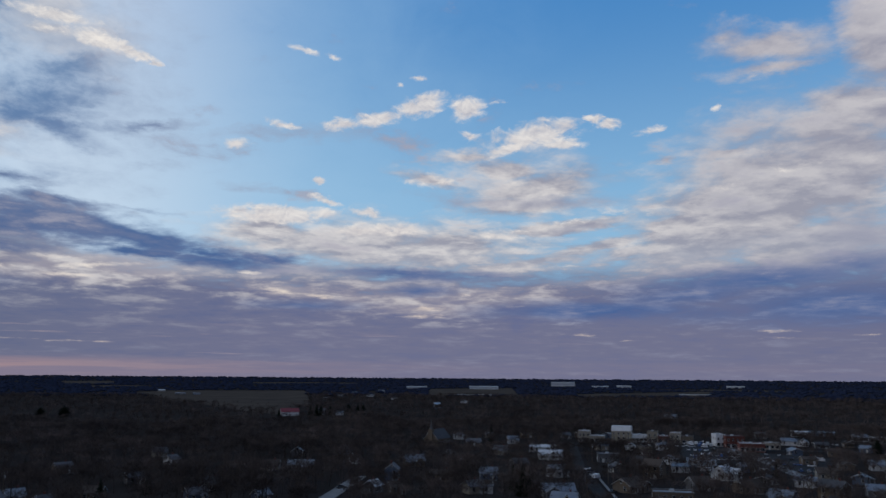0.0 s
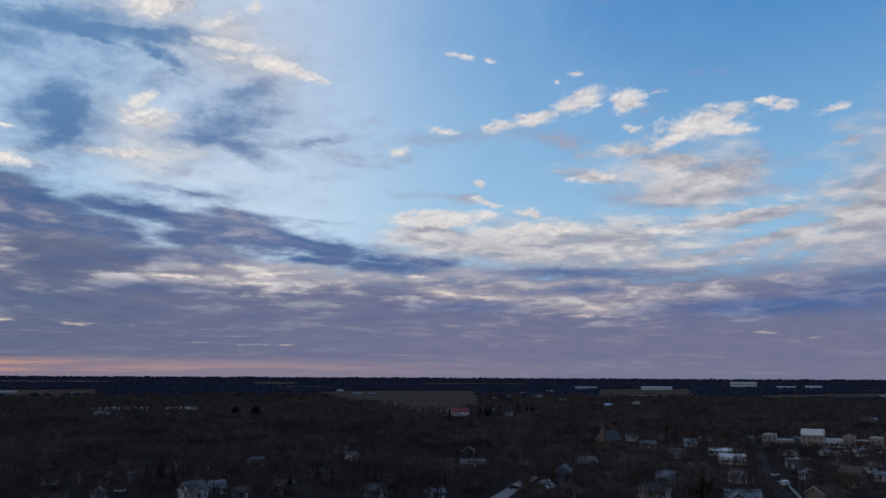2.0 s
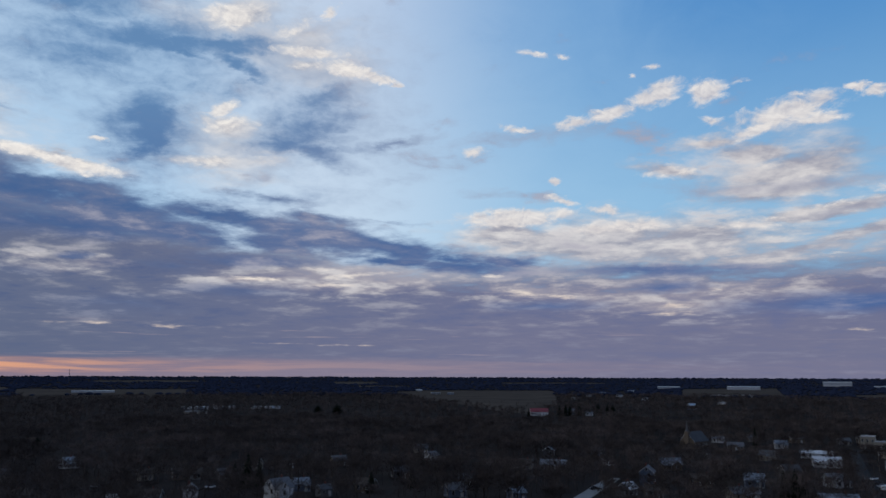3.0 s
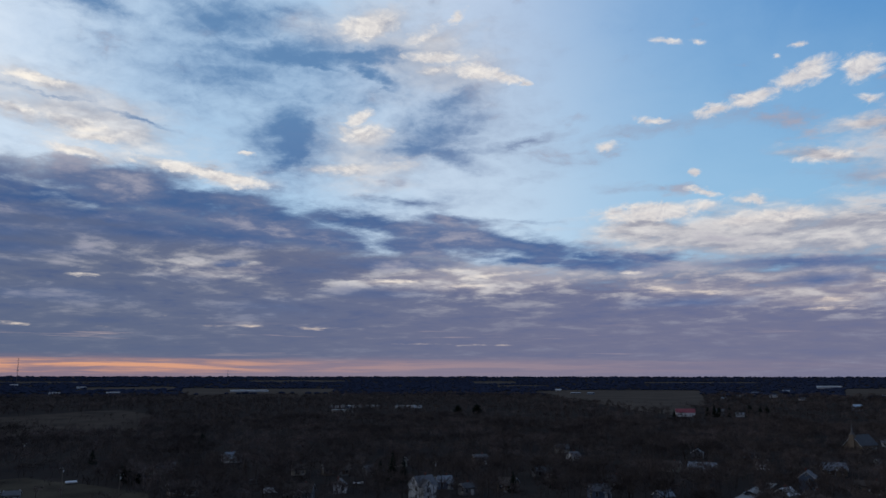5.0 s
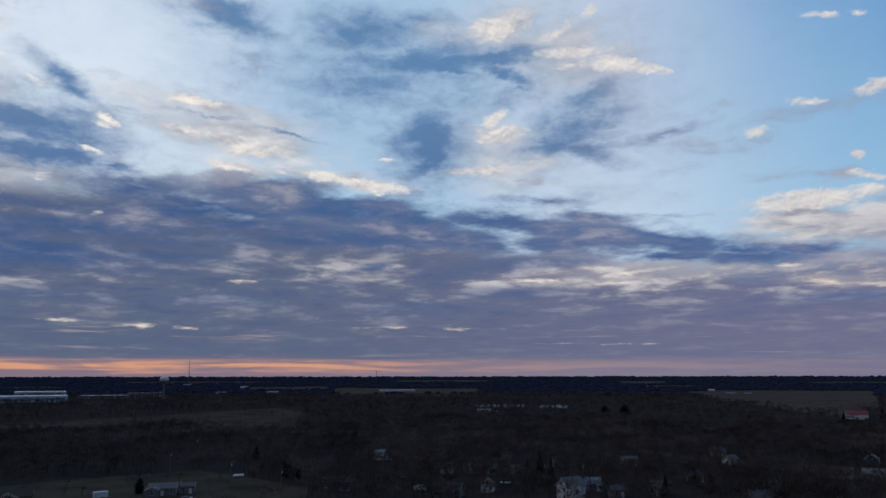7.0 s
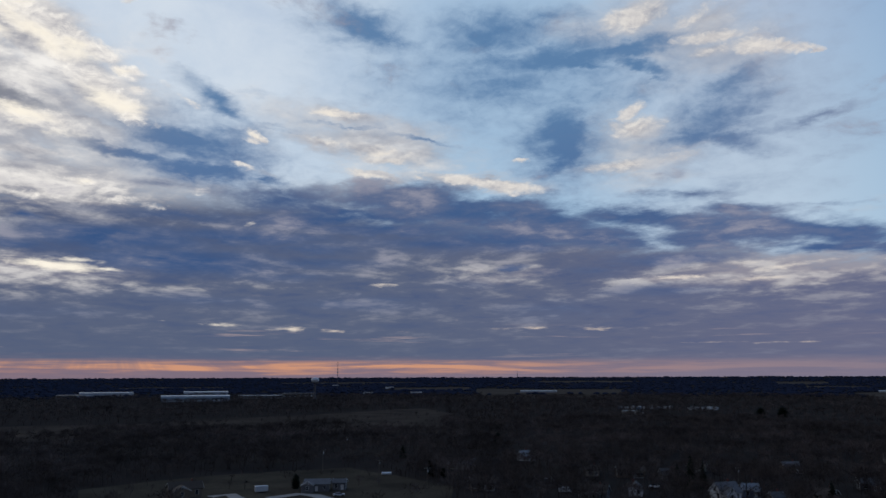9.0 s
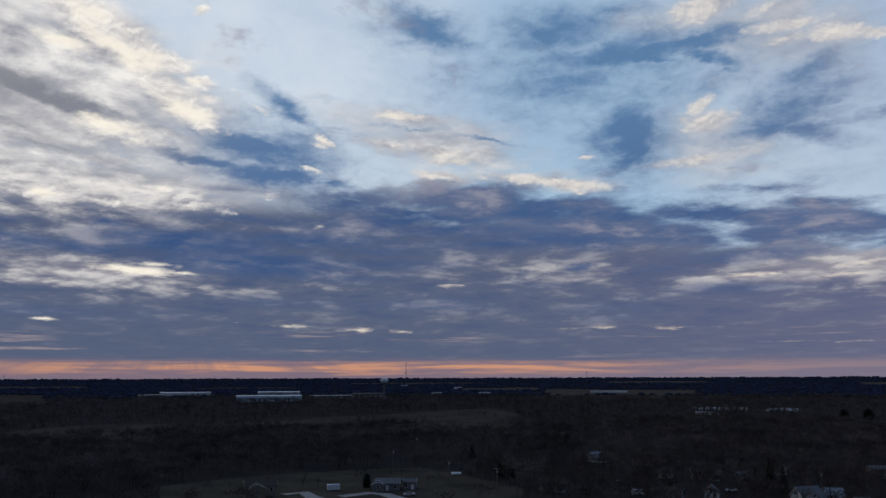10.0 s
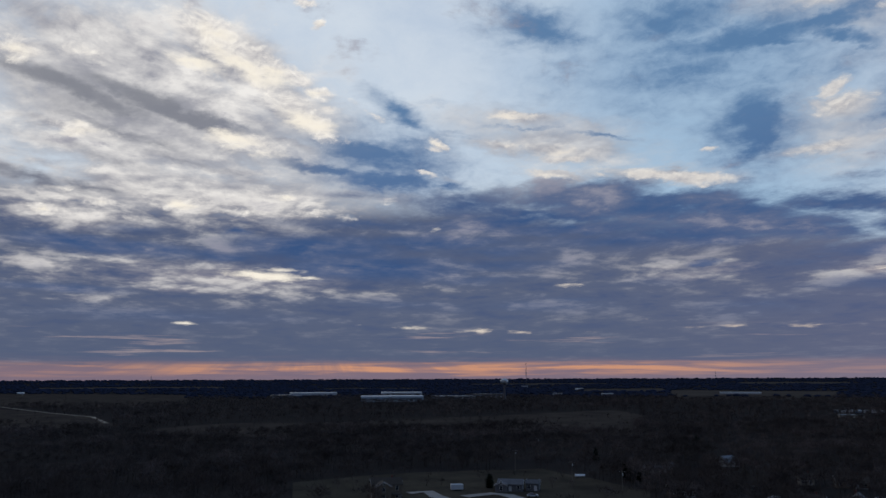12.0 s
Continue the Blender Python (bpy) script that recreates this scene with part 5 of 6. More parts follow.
# the church
church = thing("church", -0.39, 566, 62, "brown church with steep roof and slim pale spire", "church")
gable(church, 20.0, 11.0, 5.0, 1.1, TAN, SHINGLE)
part("tower", box(bmesh.new(), -10.9, -7.9, -1.5, 1.5, 0, 11.6), TAN, church)
sp = bmesh.new()
rod(sp, (-9.4, 0, 11.6), (-9.4, 0, 12.5), 1.5, 1.3, 8)
rod(sp, (-9.4, 0, 12.5), (-9.4, 0, 19.0), 0.9, 0.05, 8)
part("spire", sp, GREY_SIDING, church, "slim pale grey spire")
for k in range(5):
    for side in (-1, 1):
        window(church, WINDOW, pose(-7 + 3.6 * k, side * 5.5, 1.6, 0, 0, 0 if side < 0 else 180))
window(church, WINDOW, pose(10.0, 0, 2.2, 0, 0, 90))
HOUSES.append((-0.39, 566, 11, 25))

# the town centre
hall = block("town_hall", 13.06, 604, 14.2, 13.0, 9.0, -6, STONE, PALE_ROOF, "three-storey buff stone building with bright pale roof", 3, category="building")
top = bmesh.new()
prism(top, [(-6.6, 9.75), (6.6, 9.75), (4.2, 13.2), (-4.2, 13.2)], -7.2, 7.2)
part("upper_roof", top, PALE_ROOF, hall, "bright pale sloping metal roof")
block("shop", 10.4, 614, 9.0, 12.0, 8.0, -4, CREAM, PALE_ROOF, "two-storey cream shop with pale parapet", 2, True)
block("shop", 11.3, 612, 11.5, 12.0, 4.6, -4, CREAM, PALE_ROOF, "low cream shop with pale roof", 1, True)
block("shop", 14.3, 626, 12.5, 11.0, 5.0, -4, WHITE, PALE_ROOF, "low white shop building", 1, True)
block("shop", 15.2, 624, 7.6, 12.0, 8.0, -4, STONE, SHINGLE, "two-storey buff brick shop", 2, True)
block("shop", 15.95, 622, 8.0, 12.0, 5.0, -4, BRICK, PALE_ROOF, "low red brick shop front", 1, True)
block("shop", 16.75, 620, 8.0, 12.0, 7.6, -4, CREAM, PALE_ROOF, "cream two-storey shop front", 2, True)
block("shop", 17.55, 620, 8.5, 12.0, 5.4, -4, TAN, SHINGLE, "tan single-storey shop in the row", 1, True)
block("shop", 19.6, 606, 6.5, 14.0, 8.4, 14, WHITE, PALE_ROOF, "white-faced two-storey shop at the corner", 2, True)
block("shop", 20.55, 600, 13.0, 14.0, 8.0, 14, BRICK, SHINGLE, "two-storey red brick commercial building", 2, True)
block("shop", 21.7, 572, 16.0, 12.0, 5.2, 10, BRICK, PALE_ROOF, "red brick building with bright white roof", 1, True)
block("shop", 23.0, 598, 10.5, 9.0, 4.0, 5, CREAM, PALE_ROOF, "low cream building by the street", 1, True)
house(24.1, 640, 11.0, 4, WHITE, METAL_ROOF, "white house with pale roof by the shops", 8.0, 1, 0.5, None, False)
house(24.95, 632, 5.5, 80, WHITE, METAL_ROOF, "white gable-fronted house by the shops", 7.0, 1, 0.8, None, False)
house(24.76, 742, 13.0, 10, WHITE, PALE_ROOF, "white building with bright roof beyond the shops", 9.0, 1, 0.35, None, False)
house(26.1, 752, 20.0, -4, BLUE_SIDING, METAL_ROOF, "long bluish building at the edge of town", 9.0, 1, 0.3, None, False, False, name="long_building", category="building")
house(28.3, 713, 10.5, 25, WHITE, METAL_ROOF, "white house with pale roof at the edge of town", 8.0, 1, 0.6, (5.0, 3.0, -2.0), False)
block("shop", 29.6, 698, 18.0, 10.0, 4.0, 3, GREY_SIDING, PALE_ROOF, "long low grey building with white roof", 1, True)
block("shop", 16.4, 330, 16.0, 9.0, 3.2, 4, TAN, METAL_ROOF, "long low building with flat pale-edged roof", 1, False)
block("shop", 12.0, 470, 12.0, 9.0, 4.4, 6, GREY_SIDING, METAL_ROOF, "low grey building with pale roof edge", 1, False)
block("shop", 14.6, 520, 9.0, 9.0, 5.0, -5, CREAM, SHINGLE, "cream building behind bare trees", 1, True)
house(19.85, 406, 10.0, 65, WHITE, WHITE, "tent-like white hall with peaked roof", 9.0, 1, 0.8, (6.0, 3.0, 1.5), False, False, name="hall", category="building")
block("shed", 18.4, 470, 16.0, 6.0, 3.4, 3, BLUE_METAL, METAL_ROOF, "long blue metal shed by the car lot", 1, False, 0.2, category="shed")

# smaller buildings and yards through the town
town = random.Random(21)
LOOKS = ((WHITE, METAL_ROOF, "white", "pale metal"), (GREY_SIDING, SHINGLE, "grey", "grey shingled"), (CREAM, METAL_ROOF, "cream", "pale metal"), (TAN, BROWN_SHINGLE, "tan", "brown shingled"), (BLUE_SIDING, METAL_ROOF, "blue-grey", "pale metal"))
for k, (b, d) in enumerate(((9.0, 640), (10.2, 660), (12.0, 655), (13.6, 550), (14.6, 455), (15.8, 560), (16.2, 470), (17.0, 430), (20.6, 520), (21.4, 445), (22.3, 700), (23.6, 690), (24.4, 560), (25.2, 500),
                           (26.0, 620), (26.8, 560), (27.4, 480), (27.6, 640), (28.2, 420), (28.6, 600), (29.8, 540), (30.6, 620), (30.2, 440), (25.0, 395), (22.4, 395), (11.6, 545), (12.7, 420), (6.2, 640), (3.4, 640), (1.2, 620))):
    look_of = LOOKS[town.randrange(5)]
    house(b, d, town.uniform(6, 10), town.choice((-70, -15, 5, 20, 80)), look_of[0], look_of[1], f"{look_of[2]} town house with {look_of[3]} roof", 6.5, 1, town.uniform(0.35, 0.6), None, k % 2 == 0)

# the barn and its farm
barn = thing("barn", -11.25, 982, 6, "white barn with bright red metal roof", "barn")
gable(barn, 22.0, 11.0, 5.0, 0.75, WHITE, RED_ROOF)
part("barn_door", box(bmesh.new(), -2.0, 2.0, -5.62, -5.51, 0, 3.6, 0.03), TRIM, barn, "white sliding barn door")
for k in (-8, -5, 5, 8):
    window(barn, SMALL_WINDOW, pose(k, -5.5, 1.6))
HOUSES.append((-11.25, 982, 14, 60))
house(-8.93, 996, 10.0, 10, GREY_SIDING, SHINGLE, "grey farmhouse among conifers", 8.0, 2, 0.6, None)
house(-7.62, 996, 9.0, -5, WHITE, METAL_ROOF, "white farm building with pale roof", 7.0, 1, 0.5, None, False)
house(-0.42, 1226, 11.0, 30, BLUE_SIDING, BLUE_METAL, "blue house standing alone in the woods", 9.0, 2, 0.7, None, False)
house(-20.16, 2500, 20.0, 0, WHITE, PALE_ROOF, "white farm shed far across the field", 10.0, 1, 0.3, None, False, False, name="farm_shed", category="shed")
house(-18.9, 2110, 26.0, 0, GREY_SIDING, METAL_ROOF, "long grey farm shed in the field", 10.0, 1, 0.3, None, False, False, name="farm_shed", category="shed")
house(-17.8, 2100, 18.0, 0, BLUE_SIDING, METAL_ROOF, "bluish farm shed in the field", 10.0, 1, 0.3, None, False, False, name="farm_shed", category="shed")
house(-92.94, 2780, 20.0, 0, WHITE, PALE_ROOF, "bright white farm shed in the open fields", 12.0, 1, 0.3, None, False, False, name="farm_shed", category="shed")
for k, (b, d, w) in enumerate(((-7.6, 1900, 14), (-5.4, 1960, 16), (-6.6, 2240, 18), (-3.6, 1700, 12), (-8.6, 1700, 12), (1.6, 1500, 12), (16.5, 1000, 14), (-4.6, 2500, 20))):
    house(b, d, w, 20 * (k % 5) - 40, WHITE if k % 2 else GREY_SIDING, METAL_ROOF, "far white house with pale roof" if k % 2 else "far grey house with pale roof", 9.0, 1, 0.5, None, False, False)

# a park of long low homes in the woods
for k in range(9):
    house(-37.05 + 0.44 * k, 1190 + 9 * (k % 3), 8.0 + 2 * (k % 2), 70 + 8 * (k % 3), WHITE if k % 3 else BLUE_SIDING, PALE_ROOF if k % 2 else METAL_ROOF, "long low mobile home with pale roof", 4.5, 1, 0.25, None, False, False, name="mobile_home", category="mobile home")
for k in range(5):
    house(-32.15 + 0.42 * k, 1186 + 12 * (k % 2), 8.0, 60 + 15 * (k % 3), WHITE, METAL_ROOF, "long low mobile home with pale roof", 4.5, 1, 0.25, None, False, False, name="mobile_home", category="mobile home")
for k in range(3):
    house(-36.7 + 0.55 * k, 1044, 8.0, 20, CREAM, METAL_ROOF, "low cream mobile home between trees", 4.5, 1, 0.25, None, False, False, name="mobile_home", category="mobile home")

# warehouses and factories beyond the woods
warehouse("warehouse", -67.9, 1668, 133, 60, 11.0, 2, BLUE_METAL, PALE_ROOF, "huge pale blue warehouse with white roof", 9)
warehouse("warehouse", -67.2, 2150, 112, 60, 10.0, 2, STEEL, PALE_ROOF, "long grey warehouse behind a larger one", 7)
warehouse("warehouse", -73.7, 2200, 130, 50, 9.0, 2, STEEL, PALE_ROOF, "long pale warehouse at the edge of fields", 7)
warehouse("warehouse", -76.0, 2080, 56, 30, 6.0, 2, GREY_SIDING, METAL_ROOF, "low grey warehouse with metal roof", 4)
warehouse("warehouse", -63.4, 1850, 100, 40, 6.5, -3, GREY_SIDING, METAL_ROOF, "low grey factory hall with pale roof", 6)
warehouse("warehouse", -60.7, 1980, 80, 30, 8.0, -3, TAN, SHINGLE, "tan two-storey apartment-like hall", 6)
warehouse("factory", -1.95, 3000, 80, 50, 7.0, 0, STEEL, PALE_ROOF, "far white factory hall", 5)
warehouse("factory", 3.06, 2950, 110, 60, 10.0, 0, WHITE, PALE_ROOF, "far large white factory hall", 6)
warehouse("factory", 8.91, 3500, 105, 60, 19.0, 0, WHITE, PALE_ROOF, "far tall white factory block on the skyline", 5)
warehouse("factory", 11.6, 3350, 70, 50, 6.0, 0, STEEL, PALE_ROOF, "far low grey factory hall", 5)
warehouse("factory", 13.3, 3350, 60, 50, 9.0, 0, WHITE, PALE_ROOF, "far white factory hall", 5)
warehouse("factory", 20.9, 3550, 75, 40, 7.0, 0, WHITE, PALE_ROOF, "far white factory hall at the skyline", 4)
warehouse("greenhouse", 2.32, 2110, 108, 14, 3.2, 0, CREAM, PALE_ROOF, "long low cream poultry shed in a field", 6, "shed")
warehouse("greenhouse", 18.2, 2380, 90, 14, 3.2, 0, CREAM, PALE_ROOF, "long low cream shed by a field", 5, "shed")
warehouse("factory", -42.9, 2360, 110, 30, 4.5, 0, STEEL, PALE_ROOF, "long low white hall in far fields", 8)
warehouse("factory", -54.0, 2870, 30, 20, 5.5, 0, WHITE, PALE_ROOF, "far white hall near the mast", 4)
warehouse("factory", -52.0, 2230, 34, 16, 3.8, 0, STEEL, PALE_ROOF, "far low white hall by the road", 4)
warehouse("factory", -55.6, 2230, 30, 16, 3.8, 0, GREY_SIDING, METAL_ROOF, "far low grey hall by the road", 4)
warehouse("factory", -58.0, 3300, 28, 20, 4.5, 0, WHITE, PALE_ROOF, "far white hall at the skyline", 3)

# water tower
tower = thing("water_tower", -59.5, 1750, 0, "white spheroid water tower on a slim stem", "water tower")
part("stem", lathe(bmesh.new(), [(4.2, 0), (3.0, 2.5), (2.2, 8), (2.0, 30), (3.2, 35), (5.0, 37.2)], 20), DARK_STEEL, tower, "dull dark flared steel stem")
part("tank", lathe(bmesh.new(), [(5.0, 37.0), (7.6, 38.4), (8.9, 40.6), (9.2, 42.4), (8.6, 44.6), (6.6, 46.6), (3.6, 47.7), (0.4, 48.1)], 24), WHITE, tower, "white rounded tank")
part("vent", rod(bmesh.new(), (0, 0, 48.0), (0, 0, 49.0), 0.5, 0.3, 8), STEEL, tower)


def mast(right, dist, height, label):
    e = thing("radio_mast", right, dist, 0, label, "radio mast")
    legs = [(math.cos(a) * 0.7, math.sin(a) * 0.7) for a in (0.5, 2.6, 4.7)]
    for x, y in legs:
        part("leg", rod(bmesh.new(), (x, y, 0), (x, y, height), 0.18, 0.18, 5), DARK_STEEL, e)
    n = int(height / 4)
    for k in range(n):
        z0, z1 = height * k / n, height * (k + 1) / n
        for i in range(3):
            a, b = legs[i], legs[(i + 1) % 3]
            part("brace", rod(bmesh.new(), (*a, z0), (*b, z1), 0.10, 0.10, 4), DARK_STEEL, e)
    for z, w in ((height * 0.62, 2.6), (height * 0.70, 1.8), (height * 0.97, 1.2)):
        part("antenna", box(bmesh.new(), -w, w, -0.5, 0.5, z, z + 3.0, 0.1), STEEL, e, "grey antenna cluster")
    part("beacon", lathe(bmesh.new(), [(0.25, height), (0.35, height + 0.3), (0.2, height + 0.9)], 8), STEEL, e)
    return e


mast(-57.87, 2600, 96, "tall slim lattice radio mast above the skyline")
mast(-44.45, 3600, 60, "far slim lattice radio mast")
mast(-85.0, 3700, 48, "far thin lattice mast on the skyline")


def utility_pole(right, dist, height, turn):
    e = thing("utility_pole", right, dist, turn, "weathered wooden utility pole with crossarm", "utility pole", "utility poles")
    part("pole", rod(bmesh.new(), (0, 0, -0.5), (0, 0, height), 0.17, 0.11, 8), POLE_WOOD, e)
    part("crossarm", box(bmesh.new(), -1.3, 1.3, -0.2, -0.08, height - 0.7, height - 0.55, 0.01), POLE_WOOD, e)
    for x in (-1.1, 0.0, 1.1):
        part("insulator", lathe(bmesh.new(), [(0.05, 0), (0.08, 0.08), (0.04, 0.2)], 8), STEEL, e, m=pose(x, -0.14, height - 0.55))
    part("transformer", rod(bmesh.new(), (0.32, 0, height - 2.2), (0.32, 0, height - 1.3), 0.24, 0.24, 10), STEEL, e, "grey transformer can")


for b, d, h, t in ((-58.81, 410, 11.0, 10), (-54.72, 358, 11.0, 10), (-51.2, 330, 10.5, 10), (-29.3, 345, 11.0, 30), (10.9, 470, 10.0, 60), (12.0, 372, 10.0, 60), (-57.1, 500, 10.5, 10)):
    utility_pole(b, d, h, t)


# vehicles
def car_meshes(van):
    body, cabin = bmesh.new(), bmesh.new()
    if van:
        prism(body, [(-0.95, 0.35), (0.95, 0.35), (0.98, 1.1), (0.9, 2.15), (-0.9, 2.15), (-0.98, 1.1)], -2.6, 1.9)
        prism(body, [(-0.95, 0.35), (0.95, 0.35), (0.95, 1.15), (-0.95, 1.15)], 1.9, 2.6)
        box(cabin, 1.2, 1.93, -0.86, 0.86, 1.2, 1.95, 0.1)
    else:
        prism(body, [(-0.88, 0.3), (0.88, 0.3), (0.92, 0.65), (0.82, 0.95), (-0.82, 0.95), (-0.92, 0.65)], -2.25, 2.25)
        a = [(-1.7, 0.95), (-1.15, 1.45), (0.55, 1.45), (1.25, 0.95)]
        vs = [[cabin.verts.new((x, s * (0.78 if z < 1 else 0.62), z)) for x, z in a] for s in (-1, 1)]
        cabin.faces.new(vs[0])
        cabin.faces.new(vs[1][::-1])
        for k in range(4):
            j = (k + 1) % 4
            cabin.faces.new((vs[0][k], vs[0][j], vs[1][j], vs[1][k]))
        bmesh.ops.recalc_face_normals(cabin, faces=cabin.faces[:])
    wheel = bmesh.new()
    rod(wheel, (0, -0.11, 0), (0, 0.11, 0), 0.33, 0.33, 12)
    return body, mesh_of("cabin", cabin, GLASS), mesh_of("wheel", wheel, RUBBER)


def vehicle(right, dist, turn, paint, van=False):
    tone = ("white", "silver", "blue", "red", "black")[paint]
    e = thing("van" if van else "car", right, dist, turn, f"parked {tone} {'van' if van else 'saloon car'} on the asphalt", "van" if van else "car", "parked vehicles")
    e.location.z += 0.36
    key = (paint, van)
    if key not in BODIES:
        body, cabin, wheel = car_meshes(van)
        BODIES[key] = (mesh_of("body", body, PAINT[paint]), cabin, wheel)
    body, cabin, wheel = BODIES[key]
    part("body", body, None, e)
    part("cabin", cabin, None, e, "dark glass cabin")
    for x in (-1.4, 1.4):
        for y in (-0.82, 0.82):
            part("wheel", wheel, None, e, m=pose(x, y, 0.33))


BODIES = {}
lot = random.Random(5)
for row, (d, b0, b1) in enumerate(((612, 17.3, 19.0), (596, 17.5, 19.2), (560, 17.6, 19.6), (520, 17.8, 20.4), (500, 17.7, 21.0))):
    b = b0
    while b < b1:
        vehicle(b, d + lot.uniform(-2, 2), 80 + lot.uniform(-12, 12), lot.choice((0, 0, 0, 0, 1, 1, 2, 4)), lot.random() < 0.35)
        b += lot.uniform(0.26, 0.5)
for row, (d, b0, b1) in enumerate(((545, 22.6, 24.0), (520, 24.2, 26.4), (486, 23.0, 25.6), (455, 22.4, 25.2), (640, 18.6, 20.6), (586, 13.6, 19.0), (650, 26.2, 29.0))):
    b = b0
    while b < b1:
        vehicle(b, d + lot.uniform(-2, 2), lot.choice((5, 85)) + lot.uniform(-8, 8), lot.choice((0, 0, 1, 1, 2, 4)), lot.random() < 0.25)
        b += lot.uniform(0.4, 1.1)
for b, d, p, v in ((10.55, 424, 0, False), (10.8, 409, 4, False), (10.95, 398, 1, False), (11.15, 388, 0, True), (12.3, 340, 4, False), (-7.35, 343, 4, False),
                   (-41.17, 331, 0, True), (-34.9, 352, 0, False), (18.6, 436, 0, True), (19.0, 437, 0, True), (18.2, 437, 4, True), (-57.6, 322, 1, False), (22.6, 520, 0, False), (23.2, 505, 1, False)):
    vehicle(b, d, 60 if b > 0 else 10, p, v)
trailer = thing("trailer", -63.1, 340, 10, "white covered trailer on the lawn beside bare shrubs", "trailer")
part("body", box(bmesh.new(), -2.7, 2.7, -1.2, 1.2, 0.6, 2.9, 0.15), STEEL, trailer)
# a low white trailer on the lawn; its tarpaulin cover is assumed
flatbed = thing("covered_trailer", -54.17, 389, 5, "low white tarpaulin-covered trailer on the lawn", "boat")
cover = bmesh.new()
prism(cover, [(-1.2, 0.5), (1.2, 0.5), (1.3, 1.0), (0.0, 1.6), (-1.3, 1.0)], -2.4, 2.4)
part("cover", cover, WHITE, flatbed, "white tarpaulin cover")
part("trailer_frame", box(bmesh.new(), -2.2, 2.6, -0.9, 0.9, 0.36, 0.48), DARK_STEEL, flatbed)
for y in (-1.0, 1.0):
    part("wheel", BODIES[(0, True)][2], None, flatbed, m=pose(-0.4, y, 0.33))
part("drawbar", rod(bmesh.new(), (2.7, 0, 0.7), (4.2, 0, 0.6), 0.07, 0.05, 6), DARK_STEEL, trailer)
for x in (-0.5, 0.5):
    for y in (-1.1, 1.1):
        part("wheel", BODIES[(0, True)][2], None, trailer, m=pose(x, y, 0.33))
HOUSES.append((-63.1, 340, 5, 20))

# ---------------------------------------------------------------- trees
def bare_tree(seed, limbs, twigs_each, height, spread, thick):
    """A leafless tree: returns the bmesh of the trunk and that of the crown of limbs and twigs."""
    r = random.Random(seed)
    trunk, crown = bmesh.new(), bmesh.new()
    fork = height * r.uniform(0.22, 0.32)
    lean = Vector((r.uniform(-0.3, 0.3), r.uniform(-0.3, 0.3), 0))
    mid = Vector((0, 0, fork)) + lean
    tip = Vector((0, 0, height * 0.72)) + lean * 2
    rod(trunk, (0, 0, -0.3), mid, thick, thick * 0.75, 6)
    rod(trunk, mid, tip, thick * 0.72, thick * 0.25, 5)

    def sliver(a, b, width):
        d = (b - a).normalized()
        n = d.cross(Vector((r.uniform(-1, 1), r.uniform(-1, 1), r.uniform(-1, 1)))).normalized() * width
        v = [crown.verts.new(p) for p in (a + n, a - n, b)]
        crown.faces.new(v)

    for k in range(limbs):
        f = (k + r.random()) / limbs
        start = mid.lerp(tip, f * 0.95)
        a = k * 2.4 + r.uniform(-0.5, 0.5)
        reach = spread * (1.0 - 0.55 * f) * r.uniform(0.75, 1.15)
        up = (height - start.z) * r.uniform(0.35, 0.8) * (0.55 + 0.45 * f)
        end = start + Vector((math.cos(a) * reach, math.sin(a) * reach, up))
        elbow = start.lerp(end, 0.5) + Vector((0, 0, -0.12 * reach))
        rod(crown, start, elbow, thick * 0.32, thick * 0.2, 3)
        rod(crown, elbow, end, thick * 0.2, thick * 0.06, 3)
        for j in range(twigs_each):
            g = r.uniform(0.25, 1.0)
            p = start.lerp(elbow, g * 2) if g < 0.5 else elbow.lerp(end, g * 2 - 1)
            out = Vector((math.cos(a), math.sin(a), 0)) * r.uniform(-0.2, 1) + Vector((r.uniform(-1, 1), r.uniform(-1, 1), r.uniform(0.1, 1.3)))
            q = p + out.normalized() * r.uniform(0.10, 0.22) * height
            sliver(p, q, thick * r.uniform(0.10, 0.2))
            for _ in range(2):
                s = p.lerp(q, r.uniform(0.3, 0.95))
                sliver(s, s + (out.normalized() + Vector((r.uniform(-1, 1), r.uniform(-1, 1), r.uniform(-0.4, 1)))).normalized() * height * 0.10, thick * 0.10)
    return trunk, crown


